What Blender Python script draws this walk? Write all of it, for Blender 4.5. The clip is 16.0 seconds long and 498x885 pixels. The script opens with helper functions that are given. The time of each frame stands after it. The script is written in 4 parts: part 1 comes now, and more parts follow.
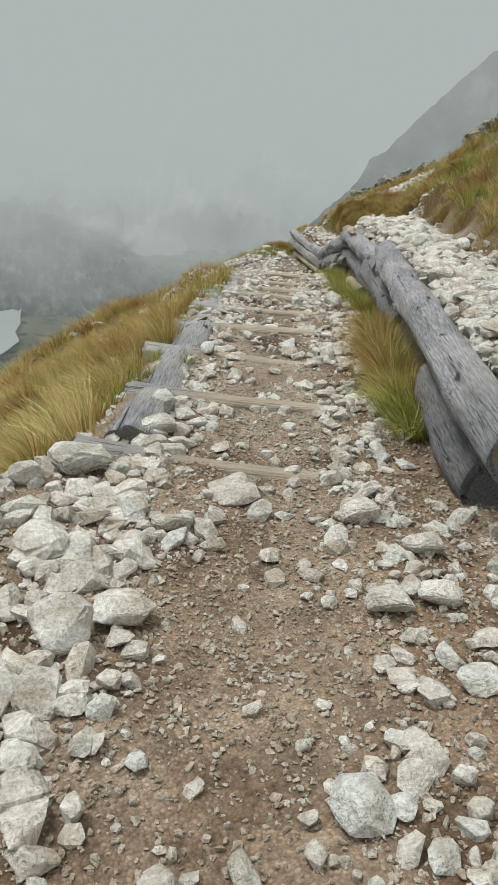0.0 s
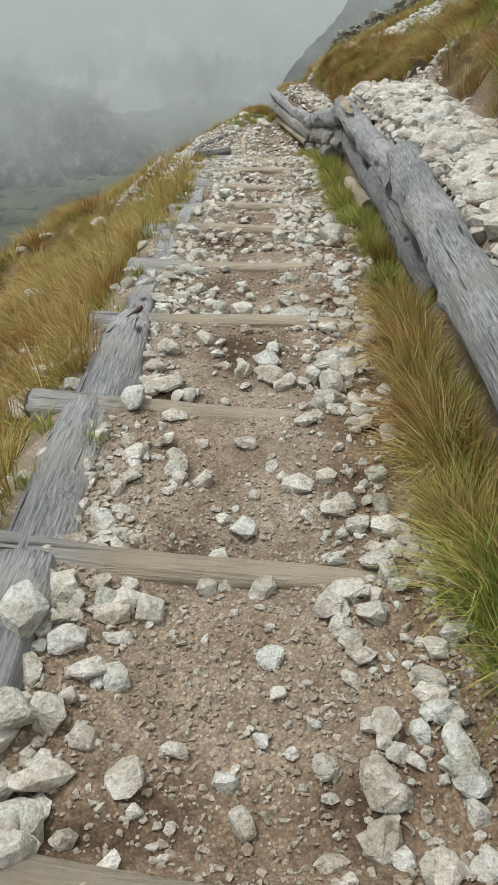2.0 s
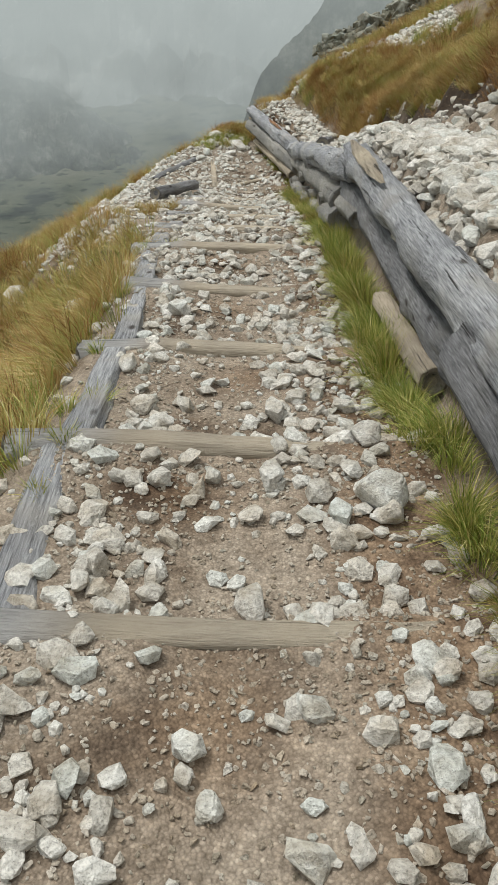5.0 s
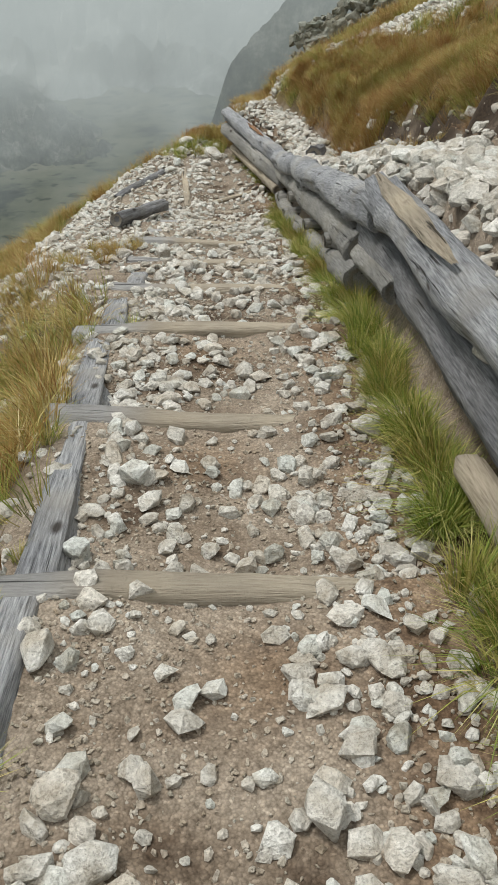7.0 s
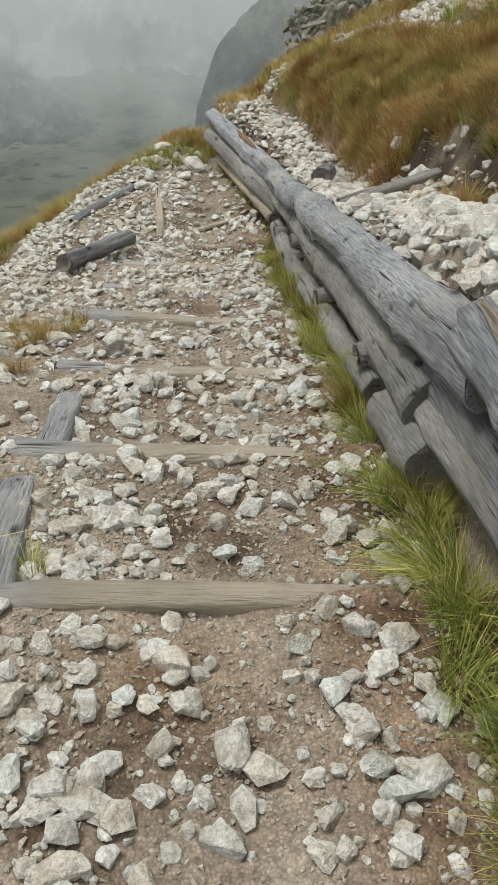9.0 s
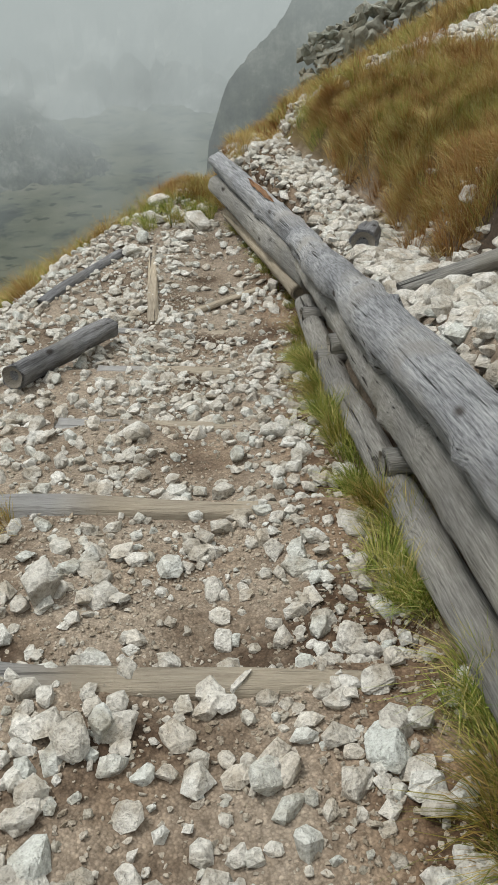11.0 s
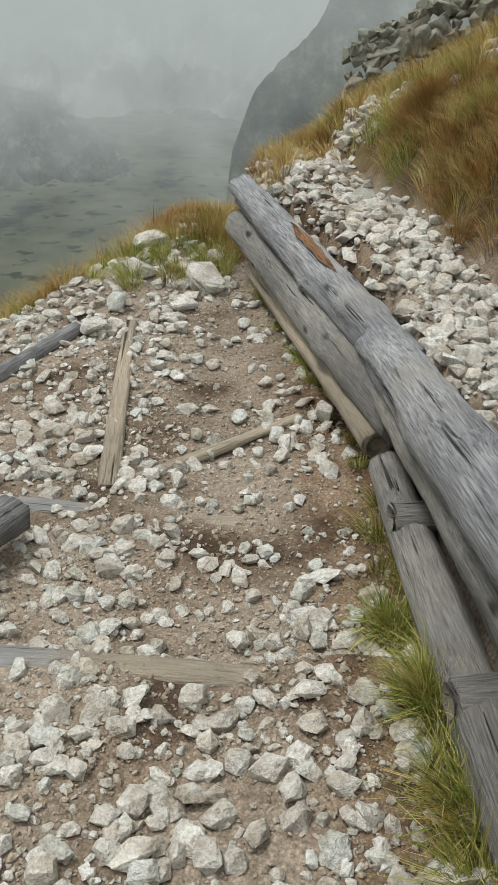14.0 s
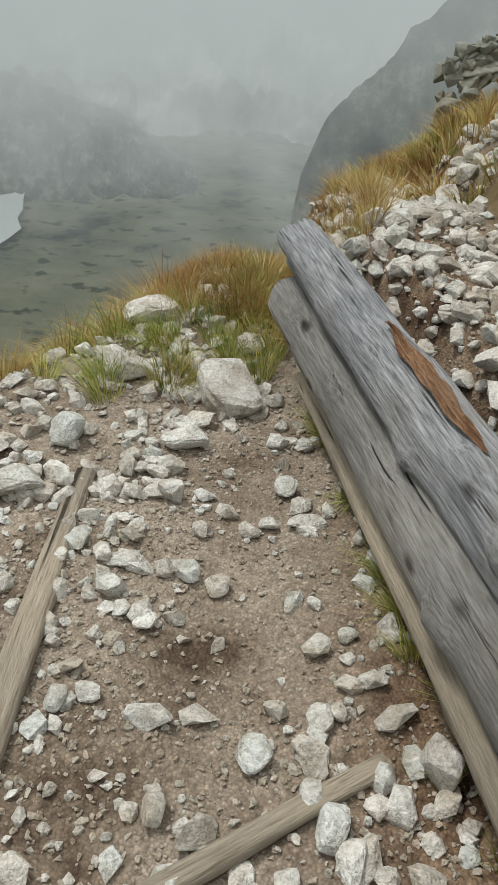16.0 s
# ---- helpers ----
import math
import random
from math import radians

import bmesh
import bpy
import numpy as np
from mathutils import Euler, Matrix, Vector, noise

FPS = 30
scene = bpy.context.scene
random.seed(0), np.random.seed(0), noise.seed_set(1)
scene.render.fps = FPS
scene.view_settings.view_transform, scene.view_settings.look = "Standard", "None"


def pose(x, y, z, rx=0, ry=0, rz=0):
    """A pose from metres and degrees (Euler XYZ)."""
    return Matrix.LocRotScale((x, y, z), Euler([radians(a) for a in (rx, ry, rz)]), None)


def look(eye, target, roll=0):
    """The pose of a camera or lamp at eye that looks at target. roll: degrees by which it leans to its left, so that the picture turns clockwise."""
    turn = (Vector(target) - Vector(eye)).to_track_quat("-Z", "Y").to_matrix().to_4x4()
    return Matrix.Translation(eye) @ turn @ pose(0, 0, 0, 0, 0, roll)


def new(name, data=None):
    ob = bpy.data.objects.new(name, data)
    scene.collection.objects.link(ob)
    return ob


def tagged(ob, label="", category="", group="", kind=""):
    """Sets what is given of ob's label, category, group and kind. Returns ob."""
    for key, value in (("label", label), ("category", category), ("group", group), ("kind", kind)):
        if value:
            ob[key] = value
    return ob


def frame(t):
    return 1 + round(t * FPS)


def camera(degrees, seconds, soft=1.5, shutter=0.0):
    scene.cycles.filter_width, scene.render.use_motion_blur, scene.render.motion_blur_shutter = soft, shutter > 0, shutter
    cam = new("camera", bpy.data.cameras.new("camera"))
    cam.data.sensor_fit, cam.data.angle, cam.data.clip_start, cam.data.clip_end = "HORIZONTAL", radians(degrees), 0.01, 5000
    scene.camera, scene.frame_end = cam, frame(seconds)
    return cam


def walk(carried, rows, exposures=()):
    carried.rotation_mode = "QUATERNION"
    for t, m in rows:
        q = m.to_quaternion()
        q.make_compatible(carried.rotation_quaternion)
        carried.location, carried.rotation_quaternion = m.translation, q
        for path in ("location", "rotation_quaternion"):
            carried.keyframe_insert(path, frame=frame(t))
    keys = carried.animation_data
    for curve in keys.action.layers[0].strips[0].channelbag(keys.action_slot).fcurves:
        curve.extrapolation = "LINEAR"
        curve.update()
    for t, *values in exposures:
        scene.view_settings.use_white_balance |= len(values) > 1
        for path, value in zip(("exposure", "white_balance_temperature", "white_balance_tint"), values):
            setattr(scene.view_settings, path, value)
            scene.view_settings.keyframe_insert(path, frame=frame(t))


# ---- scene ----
cam = camera(34.4, 16.0, soft=1.0)
PATH = [
    (0, (0.026, -3.02, 1.693), (-0.056, -1.205, 0.856), 2.1),
    (0.5, (0.023, -2.394, 1.64), (0.074, -0.599, 0.759), 5.8),
    (1, (0.119, -1.814, 1.621), (0.24, -0.101, 0.597), 5.3),
    (1.5, (0.075, -1.3, 1.645), (0.0, 0.345, 0.51), 0.1),
    (2, (0.086, -0.79, 1.68), (0.005, 0.855, 0.546), -2.3),
    (2.5, (0.129, -0.296, 1.68), (0.041, 1.394, 0.614), -2.2),
    (3, (0.103, 0.279, 1.598), (-0.005, 2.008, 0.597), -2.1),
    (3.5, (0.021, 0.895, 1.564), (-0.09, 2.605, 0.532), -1.8),
    (4, (-0.009, 1.41, 1.508), (-0.059, 3.113, 0.46), 0.8),
    (4.2, (0.014, 1.624, 1.474), (-0.025, 3.306, 0.392), 0.7),
    (6.3, (-0.013, 3.591, 1.212), (0.019, 5.219, 0.05), 0.1),
    (6.5, (-0.034, 3.813, 1.186), (-0.002, 5.439, 0.022), 0.4),
    (7, (-0.057, 4.314, 1.119), (-0.017, 5.944, -0.04), -1.0),
    (7.5, (-0.095, 4.962, 0.989), (-0.071, 6.587, -0.176), -2.0),
    (8, (-0.059, 5.512, 0.948), (-0.005, 7.131, -0.225), -0.5),
    (8.5, (-0.047, 6.082, 0.877), (0.028, 7.676, -0.328), 0.7),
    (9, (-0.017, 6.599, 0.834), (0.066, 8.205, -0.356), 0.7),
    (9.2, (0.005, 6.834, 0.809), (0.071, 8.479, -0.327), 0.3),
    (11.3, (0.06, 9.002, 0.365), (0.098, 10.652, -0.765), -1.9),
    (11.5, (0.034, 9.211, 0.35), (0.076, 10.853, -0.791), -1.8),
    (12, (0.036, 9.789, 0.155), (0.091, 11.499, -0.881), 0.2),
    (12.5, (0.047, 10.228, 0.095), (0.109, 11.927, -0.959), 1.0),
    (13, (0.062, 10.715, -0.065), (0.118, 12.386, -1.163), 1.7),
    (13.5, (0.066, 11.223, -0.17), (0.089, 12.884, -1.285), 1.0),
    (14, (0.028, 11.695, -0.284), (0.05, 13.355, -1.399), 1.4),
    (14.5, (0.038, 12.219, -0.419), (-0.016, 13.895, -1.51), 0.3),
    (15, (0.059, 12.748, -0.543), (0.04, 14.448, -1.596), 0.7),
    (15.5, (0.08, 13.265, -0.678), (0.021, 14.958, -1.74), 0.4),
    (16, (0.038, 13.899, -0.818), (-0.062, 15.582, -1.893), 3.3),
]
walk(cam, [(t, look(e, g, r)) for t, e, g, r in PATH])


# ---------------------------------------------------------------- world and light
SKY_STRENGTH = 0.85
world = bpy.data.worlds.new("misty_sky")
scene.world = world
world.use_nodes = True
wn, wl = world.node_tree.nodes, world.node_tree.links
wn.clear()
w_out = wn.new("ShaderNodeOutputWorld")
w_bg = wn.new("ShaderNodeBackground")
w_sky = wn.new("ShaderNodeTexSky")
w_sky.sky_type, w_sky.sun_disc = "NISHITA", False
w_sky.sun_elevation, w_sky.sun_rotation = radians(48), radians(-35)
w_co = wn.new("ShaderNodeTexCoord")
w_sep = wn.new("ShaderNodeSeparateXYZ")
w_ramp = wn.new("ShaderNodeValToRGB")
w_ramp.color_ramp.elements[0].position, w_ramp.color_ramp.elements[0].color = 0.0, (0.42, 0.455, 0.44, 1)
w_ramp.color_ramp.elements[1].position, w_ramp.color_ramp.elements[1].color = 0.75, (1.50, 1.55, 1.53, 1)
w_mid = w_ramp.color_ramp.elements.new(0.16)
w_mid.color = (0.58, 0.615, 0.60, 1)
w_noise = wn.new("ShaderNodeTexNoise")
w_noise.inputs["Scale"].default_value, w_noise.inputs["Detail"].default_value = 2.2, 4
w_mr = wn.new("ShaderNodeMapRange")
w_mr.inputs["To Min"].default_value, w_mr.inputs["To Max"].default_value = 0.82, 1.18
w_mul = wn.new("ShaderNodeVectorMath")
w_mul.operation = "SCALE"
w_skys = wn.new("ShaderNodeVectorMath")
w_skys.operation = "SCALE"
w_skys.inputs["Scale"].default_value = 0.06
w_mix = wn.new("ShaderNodeMix")
w_mix.data_type = "RGBA"
w_mix.inputs["Factor"].default_value = 0.9
wl.new(w_co.outputs["Generated"], w_sep.inputs[0])
wl.new(w_sep.outputs["Z"], w_ramp.inputs[0])
wl.new(w_co.outputs["Generated"], w_noise.inputs["Vector"])
wl.new(w_noise.outputs[0], w_mr.inputs["Value"])
wl.new(w_ramp.outputs[0], w_mul.inputs[0])
wl.new(w_mr.outputs[0], w_mul.inputs["Scale"])
wl.new(w_sky.outputs[0], w_skys.inputs[0])
wl.new(w_skys.outputs[0], w_mix.inputs["A"])
wl.new(w_mul.outputs[0], w_mix.inputs["B"])
wl.new(w_mix.outputs["Result"], w_bg.inputs["Color"])
w_bg.inputs["Strength"].default_value = SKY_STRENGTH
wl.new(w_bg.outputs[0], w_out.inputs[0])

sun = new("sun", bpy.data.lights.new("sun", "SUN"))
sun.data.energy, sun.data.angle, sun.data.color = 2.4, radians(12), (1.0, 0.97, 0.92)
sun.matrix_world = look((-6, 10, 14), (0, 6, 0))


# ---------------------------------------------------------------- materials
def material(name, rough=0.85):
    m = bpy.data.materials.new(name)
    m.use_nodes = True
    b = m.node_tree.nodes["Principled BSDF"]
    b.inputs["Roughness"].default_value = rough
    b.inputs["Specular IOR Level"].default_value = 0.25
    return m, m.node_tree.nodes, m.node_tree.links, b


def ramp(n, l, source, stops):
    r = n.new("ShaderNodeValToRGB")
    r.color_ramp.elements[0].position, r.color_ramp.elements[0].color = stops[0][0], (*stops[0][1], 1)
    r.color_ramp.elements[1].position, r.color_ramp.elements[1].color = stops[-1][0], (*stops[-1][1], 1)
    for p, c in stops[1:-1]:
        r.color_ramp.elements.new(p).color = (*c, 1)
    l.new(source, r.inputs[0])
    return r.outputs[0]


def noise_tex(n, l, vec, scale, detail=4.0, rough=0.55):
    t = n.new("ShaderNodeTexNoise")
    t.inputs["Scale"].default_value, t.inputs["Detail"].default_value, t.inputs["Roughness"].default_value = scale, detail, rough
    if vec is not None:
        l.new(vec, t.inputs["Vector"])
    return t.outputs[0]


def mix_col(n, l, fac, a, b, blend="MIX"):
    m = n.new("ShaderNodeMix")
    m.data_type, m.blend_type = "RGBA", blend
    for key, v in (("Factor", fac), ("A", a), ("B", b)):
        if isinstance(v, (int, float)):
            m.inputs[key].default_value = v
        elif isinstance(v, tuple):
            m.inputs[key].default_value = (*v, 1)
        else:
            l.new(v, m.inputs[key])
    return m.outputs["Result"]


def bump(n, l, b, height, strength, distance):
    k = n.new("ShaderNodeBump")
    k.inputs["Strength"].default_value, k.inputs["Distance"].default_value = strength, distance
    l.new(height, k.inputs["Height"])
    l.new(k.outputs[0], b.inputs["Normal"])


def stone_material(name, tint, island, share=0.5):
    m, n, l, b = material(name, 0.8)
    info = n.new("ShaderNodeNewGeometry" if island else "ShaderNodeObjectInfo")
    rnd = info.outputs["Random Per Island" if island else "Random"]
    geo = n.new("ShaderNodeNewGeometry")
    big = noise_tex(n, l, geo.outputs["Position"], 9, 5, 0.6)
    fine = noise_tex(n, l, geo.outputs["Position"], 70, 4, 0.7)
    speck = noise_tex(n, l, geo.outputs["Position"], 220, 2, 0.6)
    body = ramp(n, l, rnd, [(0.0, (0.30, 0.27, 0.22)), (0.25, (0.50, 0.47, 0.42)), (0.5, (0.62, 0.61, 0.58)),
                            (0.66, (0.40, 0.45, 0.43)), (0.84, (0.74, 0.72, 0.68)), (1.0, (0.46, 0.39, 0.30))])
    body = mix_col(n, l, share, body, tint, "MIX")
    stain = ramp(n, l, big, [(0.36, (0.70, 0.65, 0.57)), (0.58, (1.08, 1.08, 1.06))])
    body = mix_col(n, l, 1.0, body, stain, "MULTIPLY")
    grain = ramp(n, l, fine, [(0.32, (0.55, 0.54, 0.52)), (0.55, (1.0, 1.0, 1.0)), (0.75, (1.22, 1.22, 1.2))])
    body = mix_col(n, l, 0.85, body, grain, "MULTIPLY")
    sp = ramp(n, l, speck, [(0.30, (0.45, 0.45, 0.45)), (0.42, (1, 1, 1))])
    body = mix_col(n, l, 0.7, body, sp, "MULTIPLY")
    l.new(body, b.inputs["Base Color"])
    add = n.new("ShaderNodeMath")
    l.new(fine, add.inputs[0])
    l.new(big, add.inputs[1])
    bump(n, l, b, add.outputs[0], 1.0, 0.016)
    return m


def wood_material(name, dark, mid, light, warm):
    m, n, l, b = material(name, 0.82)
    co = n.new("ShaderNodeTexCoord")
    mp = n.new("ShaderNodeMapping")
    mp.inputs["Scale"].default_value = (1.6, 26.0, 26.0)
    l.new(co.outputs["Object"], mp.inputs["Vector"])
    streak = noise_tex(n, l, mp.outputs[0], 5.0, 8, 0.7)
    mp2 = n.new("ShaderNodeMapping")
    mp2.inputs["Scale"].default_value = (0.5, 22.0, 22.0)
    l.new(co.outputs["Object"], mp2.inputs["Vector"])
    crack = noise_tex(n, l, mp2.outputs[0], 1.6, 3, 0.6)
    blot = noise_tex(n, l, co.outputs["Object"], 3.2, 4, 0.6)
    c = ramp(n, l, streak, [(0.30, dark), (0.47, mid), (0.68, light)])
    c = mix_col(n, l, 1.0, c, ramp(n, l, crack, [(0.315, (0.16, 0.15, 0.14)), (0.37, (1, 1, 1))]), "MULTIPLY")
    c = mix_col(n, l, ramp(n, l, blot, [(0.5, (0, 0, 0)), (0.68, (0.6, 0.6, 0.6))]), c, warm)
    wide = noise_tex(n, l, co.outputs["Object"], 1.5, 3, 0.5)
    c = mix_col(n, l, 1.0, c, ramp(n, l, wide, [(0.35, (0.68, 0.69, 0.71)), (0.6, (1.12, 1.12, 1.11))]), "MULTIPLY")
    kn = n.new("ShaderNodeTexVoronoi")
    kn.inputs["Scale"].default_value = 1.0
    mp3 = n.new("ShaderNodeMapping")
    mp3.inputs["Scale"].default_value = (3.2, 6.5, 6.5)
    l.new(co.outputs["Object"], mp3.inputs["Vector"])
    l.new(mp3.outputs[0], kn.inputs["Vector"])
    c = mix_col(n, l, 1.0, c, ramp(n, l, kn.outputs["Distance"], [(0.07, (0.25, 0.22, 0.20)), (0.16, (1, 1, 1))]), "MULTIPLY")
    l.new(c, b.inputs["Base Color"])
    add = n.new("ShaderNodeMath")
    cr = ramp(n, l, crack, [(0.30, (0, 0, 0)), (0.38, (1, 1, 1))])
    l.new(streak, add.inputs[0])
    l.new(cr, add.inputs[1])
    bump(n, l, b, add.outputs[0], 1.0, 0.02)
    return m


def step_material():
    """Bare grey at the end that sticks out, trodden tan and dirty along the rest."""
    m = wood_material("step_wood", (0.30, 0.25, 0.19), (0.42, 0.36, 0.28), (0.50, 0.44, 0.35), (0.40, 0.34, 0.26))
    n, l = m.node_tree.nodes, m.node_tree.links
    b = n["Principled BSDF"]
    col = b.inputs["Base Color"].links[0].from_socket
    co = n.new("ShaderNodeTexCoord")
    sep = n.new("ShaderNodeSeparateXYZ")
    l.new(co.outputs["Object"], sep.inputs[0])
    mr = n.new("ShaderNodeMapRange")
    mr.inputs["From Min"].default_value, mr.inputs["From Max"].default_value = 0.22, 0.42
    l.new(sep.outputs["X"], mr.inputs["Value"])
    bw = n.new("ShaderNodeHueSaturation")
    bw.inputs["Saturation"].default_value = 0.15
    l.new(col, bw.inputs["Color"])
    l.new(mix_col(n, l, mr.outputs[0], bw.outputs[0], col), b.inputs["Base Color"])
    return m


def grass_material(name, stops):
    m, n, l, b = material(name, 0.6)
    geo = n.new("ShaderNodeNewGeometry")
    c = ramp(n, l, geo.outputs["Random Per Island"], stops)
    patch = noise_tex(n, l, geo.outputs["Position"], 1.7, 4)
    c = mix_col(n, l, 1.0, c, ramp(n, l, patch, [(0.34, (0.70, 0.52, 0.40)), (0.43, (0.95, 0.88, 0.78)), (0.52, (1.1, 1.1, 1.0)), (0.62, (0.86, 0.96, 0.74))]), "MULTIPLY")
    l.new(c, b.inputs["Base Color"])
    return m


STONE = stone_material("pale_granite", (0.77, 0.76, 0.735), False)
STONE_MANY = stone_material("pale_granite_rubble", (0.75, 0.73, 0.695), True)
GRIT = stone_material("dusty_tan_grit", (0.46, 0.385, 0.305), True, 0.62)
CRAG = stone_material("lichened_dark_rock", (0.17, 0.18, 0.145), False, 0.72)
WOOD_GREY = wood_material("weathered_grey_wood", (0.07, 0.07, 0.075), (0.295, 0.30, 0.312), (0.57, 0.577, 0.59), (0.34, 0.32, 0.29))
WOOD_DARK = wood_material("dark_weathered_wood", (0.07, 0.07, 0.075), (0.19, 0.19, 0.195), (0.36, 0.36, 0.37), (0.17, 0.165, 0.155))
WOOD_TAN = wood_material("trodden_tan_wood", (0.22, 0.18, 0.13), (0.40, 0.34, 0.26), (0.52, 0.45, 0.35), (0.42, 0.36, 0.27))
WOOD_END = wood_material("sawn_end_wood", (0.16, 0.145, 0.12), (0.30, 0.27, 0.225), (0.42, 0.39, 0.34), (0.26, 0.23, 0.19))
WOOD_STEP = step_material()
WOOD_PALE = wood_material("pale_sunken_wood", (0.13, 0.125, 0.115), (0.27, 0.26, 0.24), (0.44, 0.43, 0.40), (0.24, 0.225, 0.19))
WOOD_RED = wood_material("split_red_heartwood", (0.06, 0.03, 0.018), (0.20, 0.095, 0.045), (0.42, 0.28, 0.17), (0.22, 0.15, 0.10))
m, n, l, b = material("rusty_iron", 0.7)
b.inputs["Metallic"].default_value = 0.6
l.new(ramp(n, l, noise_tex(n, l, None, 60, 4), [(0.35, (0.05, 0.045, 0.045)), (0.65, (0.13, 0.08, 0.055))]), b.inputs["Base Color"])
IRON = m
GRASS_GOLD = grass_material("dry_golden_grass", [(0.0, (0.30, 0.175, 0.06)), (0.3, (0.45, 0.315, 0.125)), (0.6, (0.56, 0.435, 0.205)),
                                                 (0.85, (0.30, 0.285, 0.09)), (1.0, (0.64, 0.55, 0.36))])
GRASS_GREEN = grass_material("green_tussock_grass", [(0.0, (0.12, 0.19, 0.035)), (0.4, (0.27, 0.31, 0.07)), (0.7, (0.44, 0.40, 0.13)), (1.0, (0.60, 0.51, 0.26))])
GRASS_RUST = grass_material("rust_red_grass", [(0.0, (0.16, 0.075, 0.03)), (0.5, (0.32, 0.17, 0.06)), (1.0, (0.44, 0.29, 0.12))])


def ground_material():
    m, n, l, b = material("trail_soil_and_turf", 0.92)
    geo = n.new("ShaderNodeNewGeometry")
    pos = geo.outputs["Position"]
    turf = n.new("ShaderNodeAttribute")
    turf.attribute_name = "turf"
    far = n.new("ShaderNodeAttribute")
    far.attribute_name = "valley"
    dark = n.new("ShaderNodeAttribute")
    dark.attribute_name = "peat"
    loam = n.new("ShaderNodeAttribute")
    loam.attribute_name = "loam"
    broad = noise_tex(n, l, pos, 2.3, 5, 0.6)
    fine = noise_tex(n, l, pos, 45, 6, 0.75)
    vor = n.new("ShaderNodeTexVoronoi")
    vor.inputs["Scale"].default_value = 120
    l.new(pos, vor.inputs["Vector"])
    soil = ramp(n, l, broad, [(0.33, (0.095, 0.066, 0.045)), (0.41, (0.215, 0.168, 0.125)), (0.58, (0.35, 0.295, 0.235)), (0.7, (0.255, 0.205, 0.157))])
    soil = mix_col(n, l, 0.9, soil, ramp(n, l, fine, [(0.3, (0.45, 0.43, 0.40)), (0.52, (1, 1, 1)), (0.72, (1.4, 1.38, 1.34))]), "MULTIPLY")
    chip = n.new("ShaderNodeSeparateColor")
    l.new(vor.outputs["Color"], chip.inputs[0])
    grit = ramp(n, l, chip.outputs[0], [(0.0, (0.62, 0.6, 0.57)), (0.5, (1, 1, 1)), (0.8, (1.1, 1.1, 1.08)), (1.0, (1.75, 1.8, 1.85))])
    edge = ramp(n, l, vor.outputs["Distance"], [(0.3, (1, 1, 1)), (0.75, (0.45, 0.43, 0.4))])
    soil = mix_col(n, l, 0.5, soil, grit, "MULTIPLY")
    soil = mix_col(n, l, 0.4, soil, edge, "MULTIPLY")
    damp = ramp(n, l, noise_tex(n, l, pos, 6, 5, 0.65), [(0.35, (0.30, 0.21, 0.15)), (0.5, (0.72, 0.59, 0.48)), (0.65, (0.98, 0.87, 0.76))])
    soil = mix_col(n, l, loam.outputs["Fac"], soil, mix_col(n, l, 1.0, soil, damp, "MULTIPLY"))
    thatch = ramp(n, l, noise_tex(n, l, pos, 5, 6, 0.7), [(0.3, (0.05, 0.038, 0.018)), (0.5, (0.12, 0.085, 0.035)), (0.7, (0.20, 0.15, 0.07))])
    col = mix_col(n, l, turf.outputs["Fac"], soil, thatch)
    col = mix_col(n, l, dark.outputs["Fac"], col, ramp(n, l, fine, [(0.3, (0.02, 0.014, 0.01)), (0.7, (0.085, 0.06, 0.042))]))
    scrub = ramp(n, l, noise_tex(n, l, pos, 0.035, 6, 0.6), [(0.36, (0.035, 0.045, 0.035)), (0.44, (0.13, 0.14, 0.09)), (0.58, (0.19, 0.19, 0.125)), (0.7, (0.24, 0.23, 0.17))])
    bush = ramp(n, l, noise_tex(n, l, pos, 0.11, 3, 0.5), [(0.34, (0.25, 0.3, 0.25)), (0.42, (1, 1, 1))])
    scrub = mix_col(n, l, 1.0, scrub, bush, "MULTIPLY")
    col = mix_col(n, l, far.outputs["Fac"], col, scrub)
    l.new(col, b.inputs["Base Color"])
    add = n.new("ShaderNodeMath")
    l.new(fine, add.inputs[0])
    l.new(edge, add.inputs[1])
    bump(n, l, b, add.outputs[0], 0.6, 0.01)
    return m


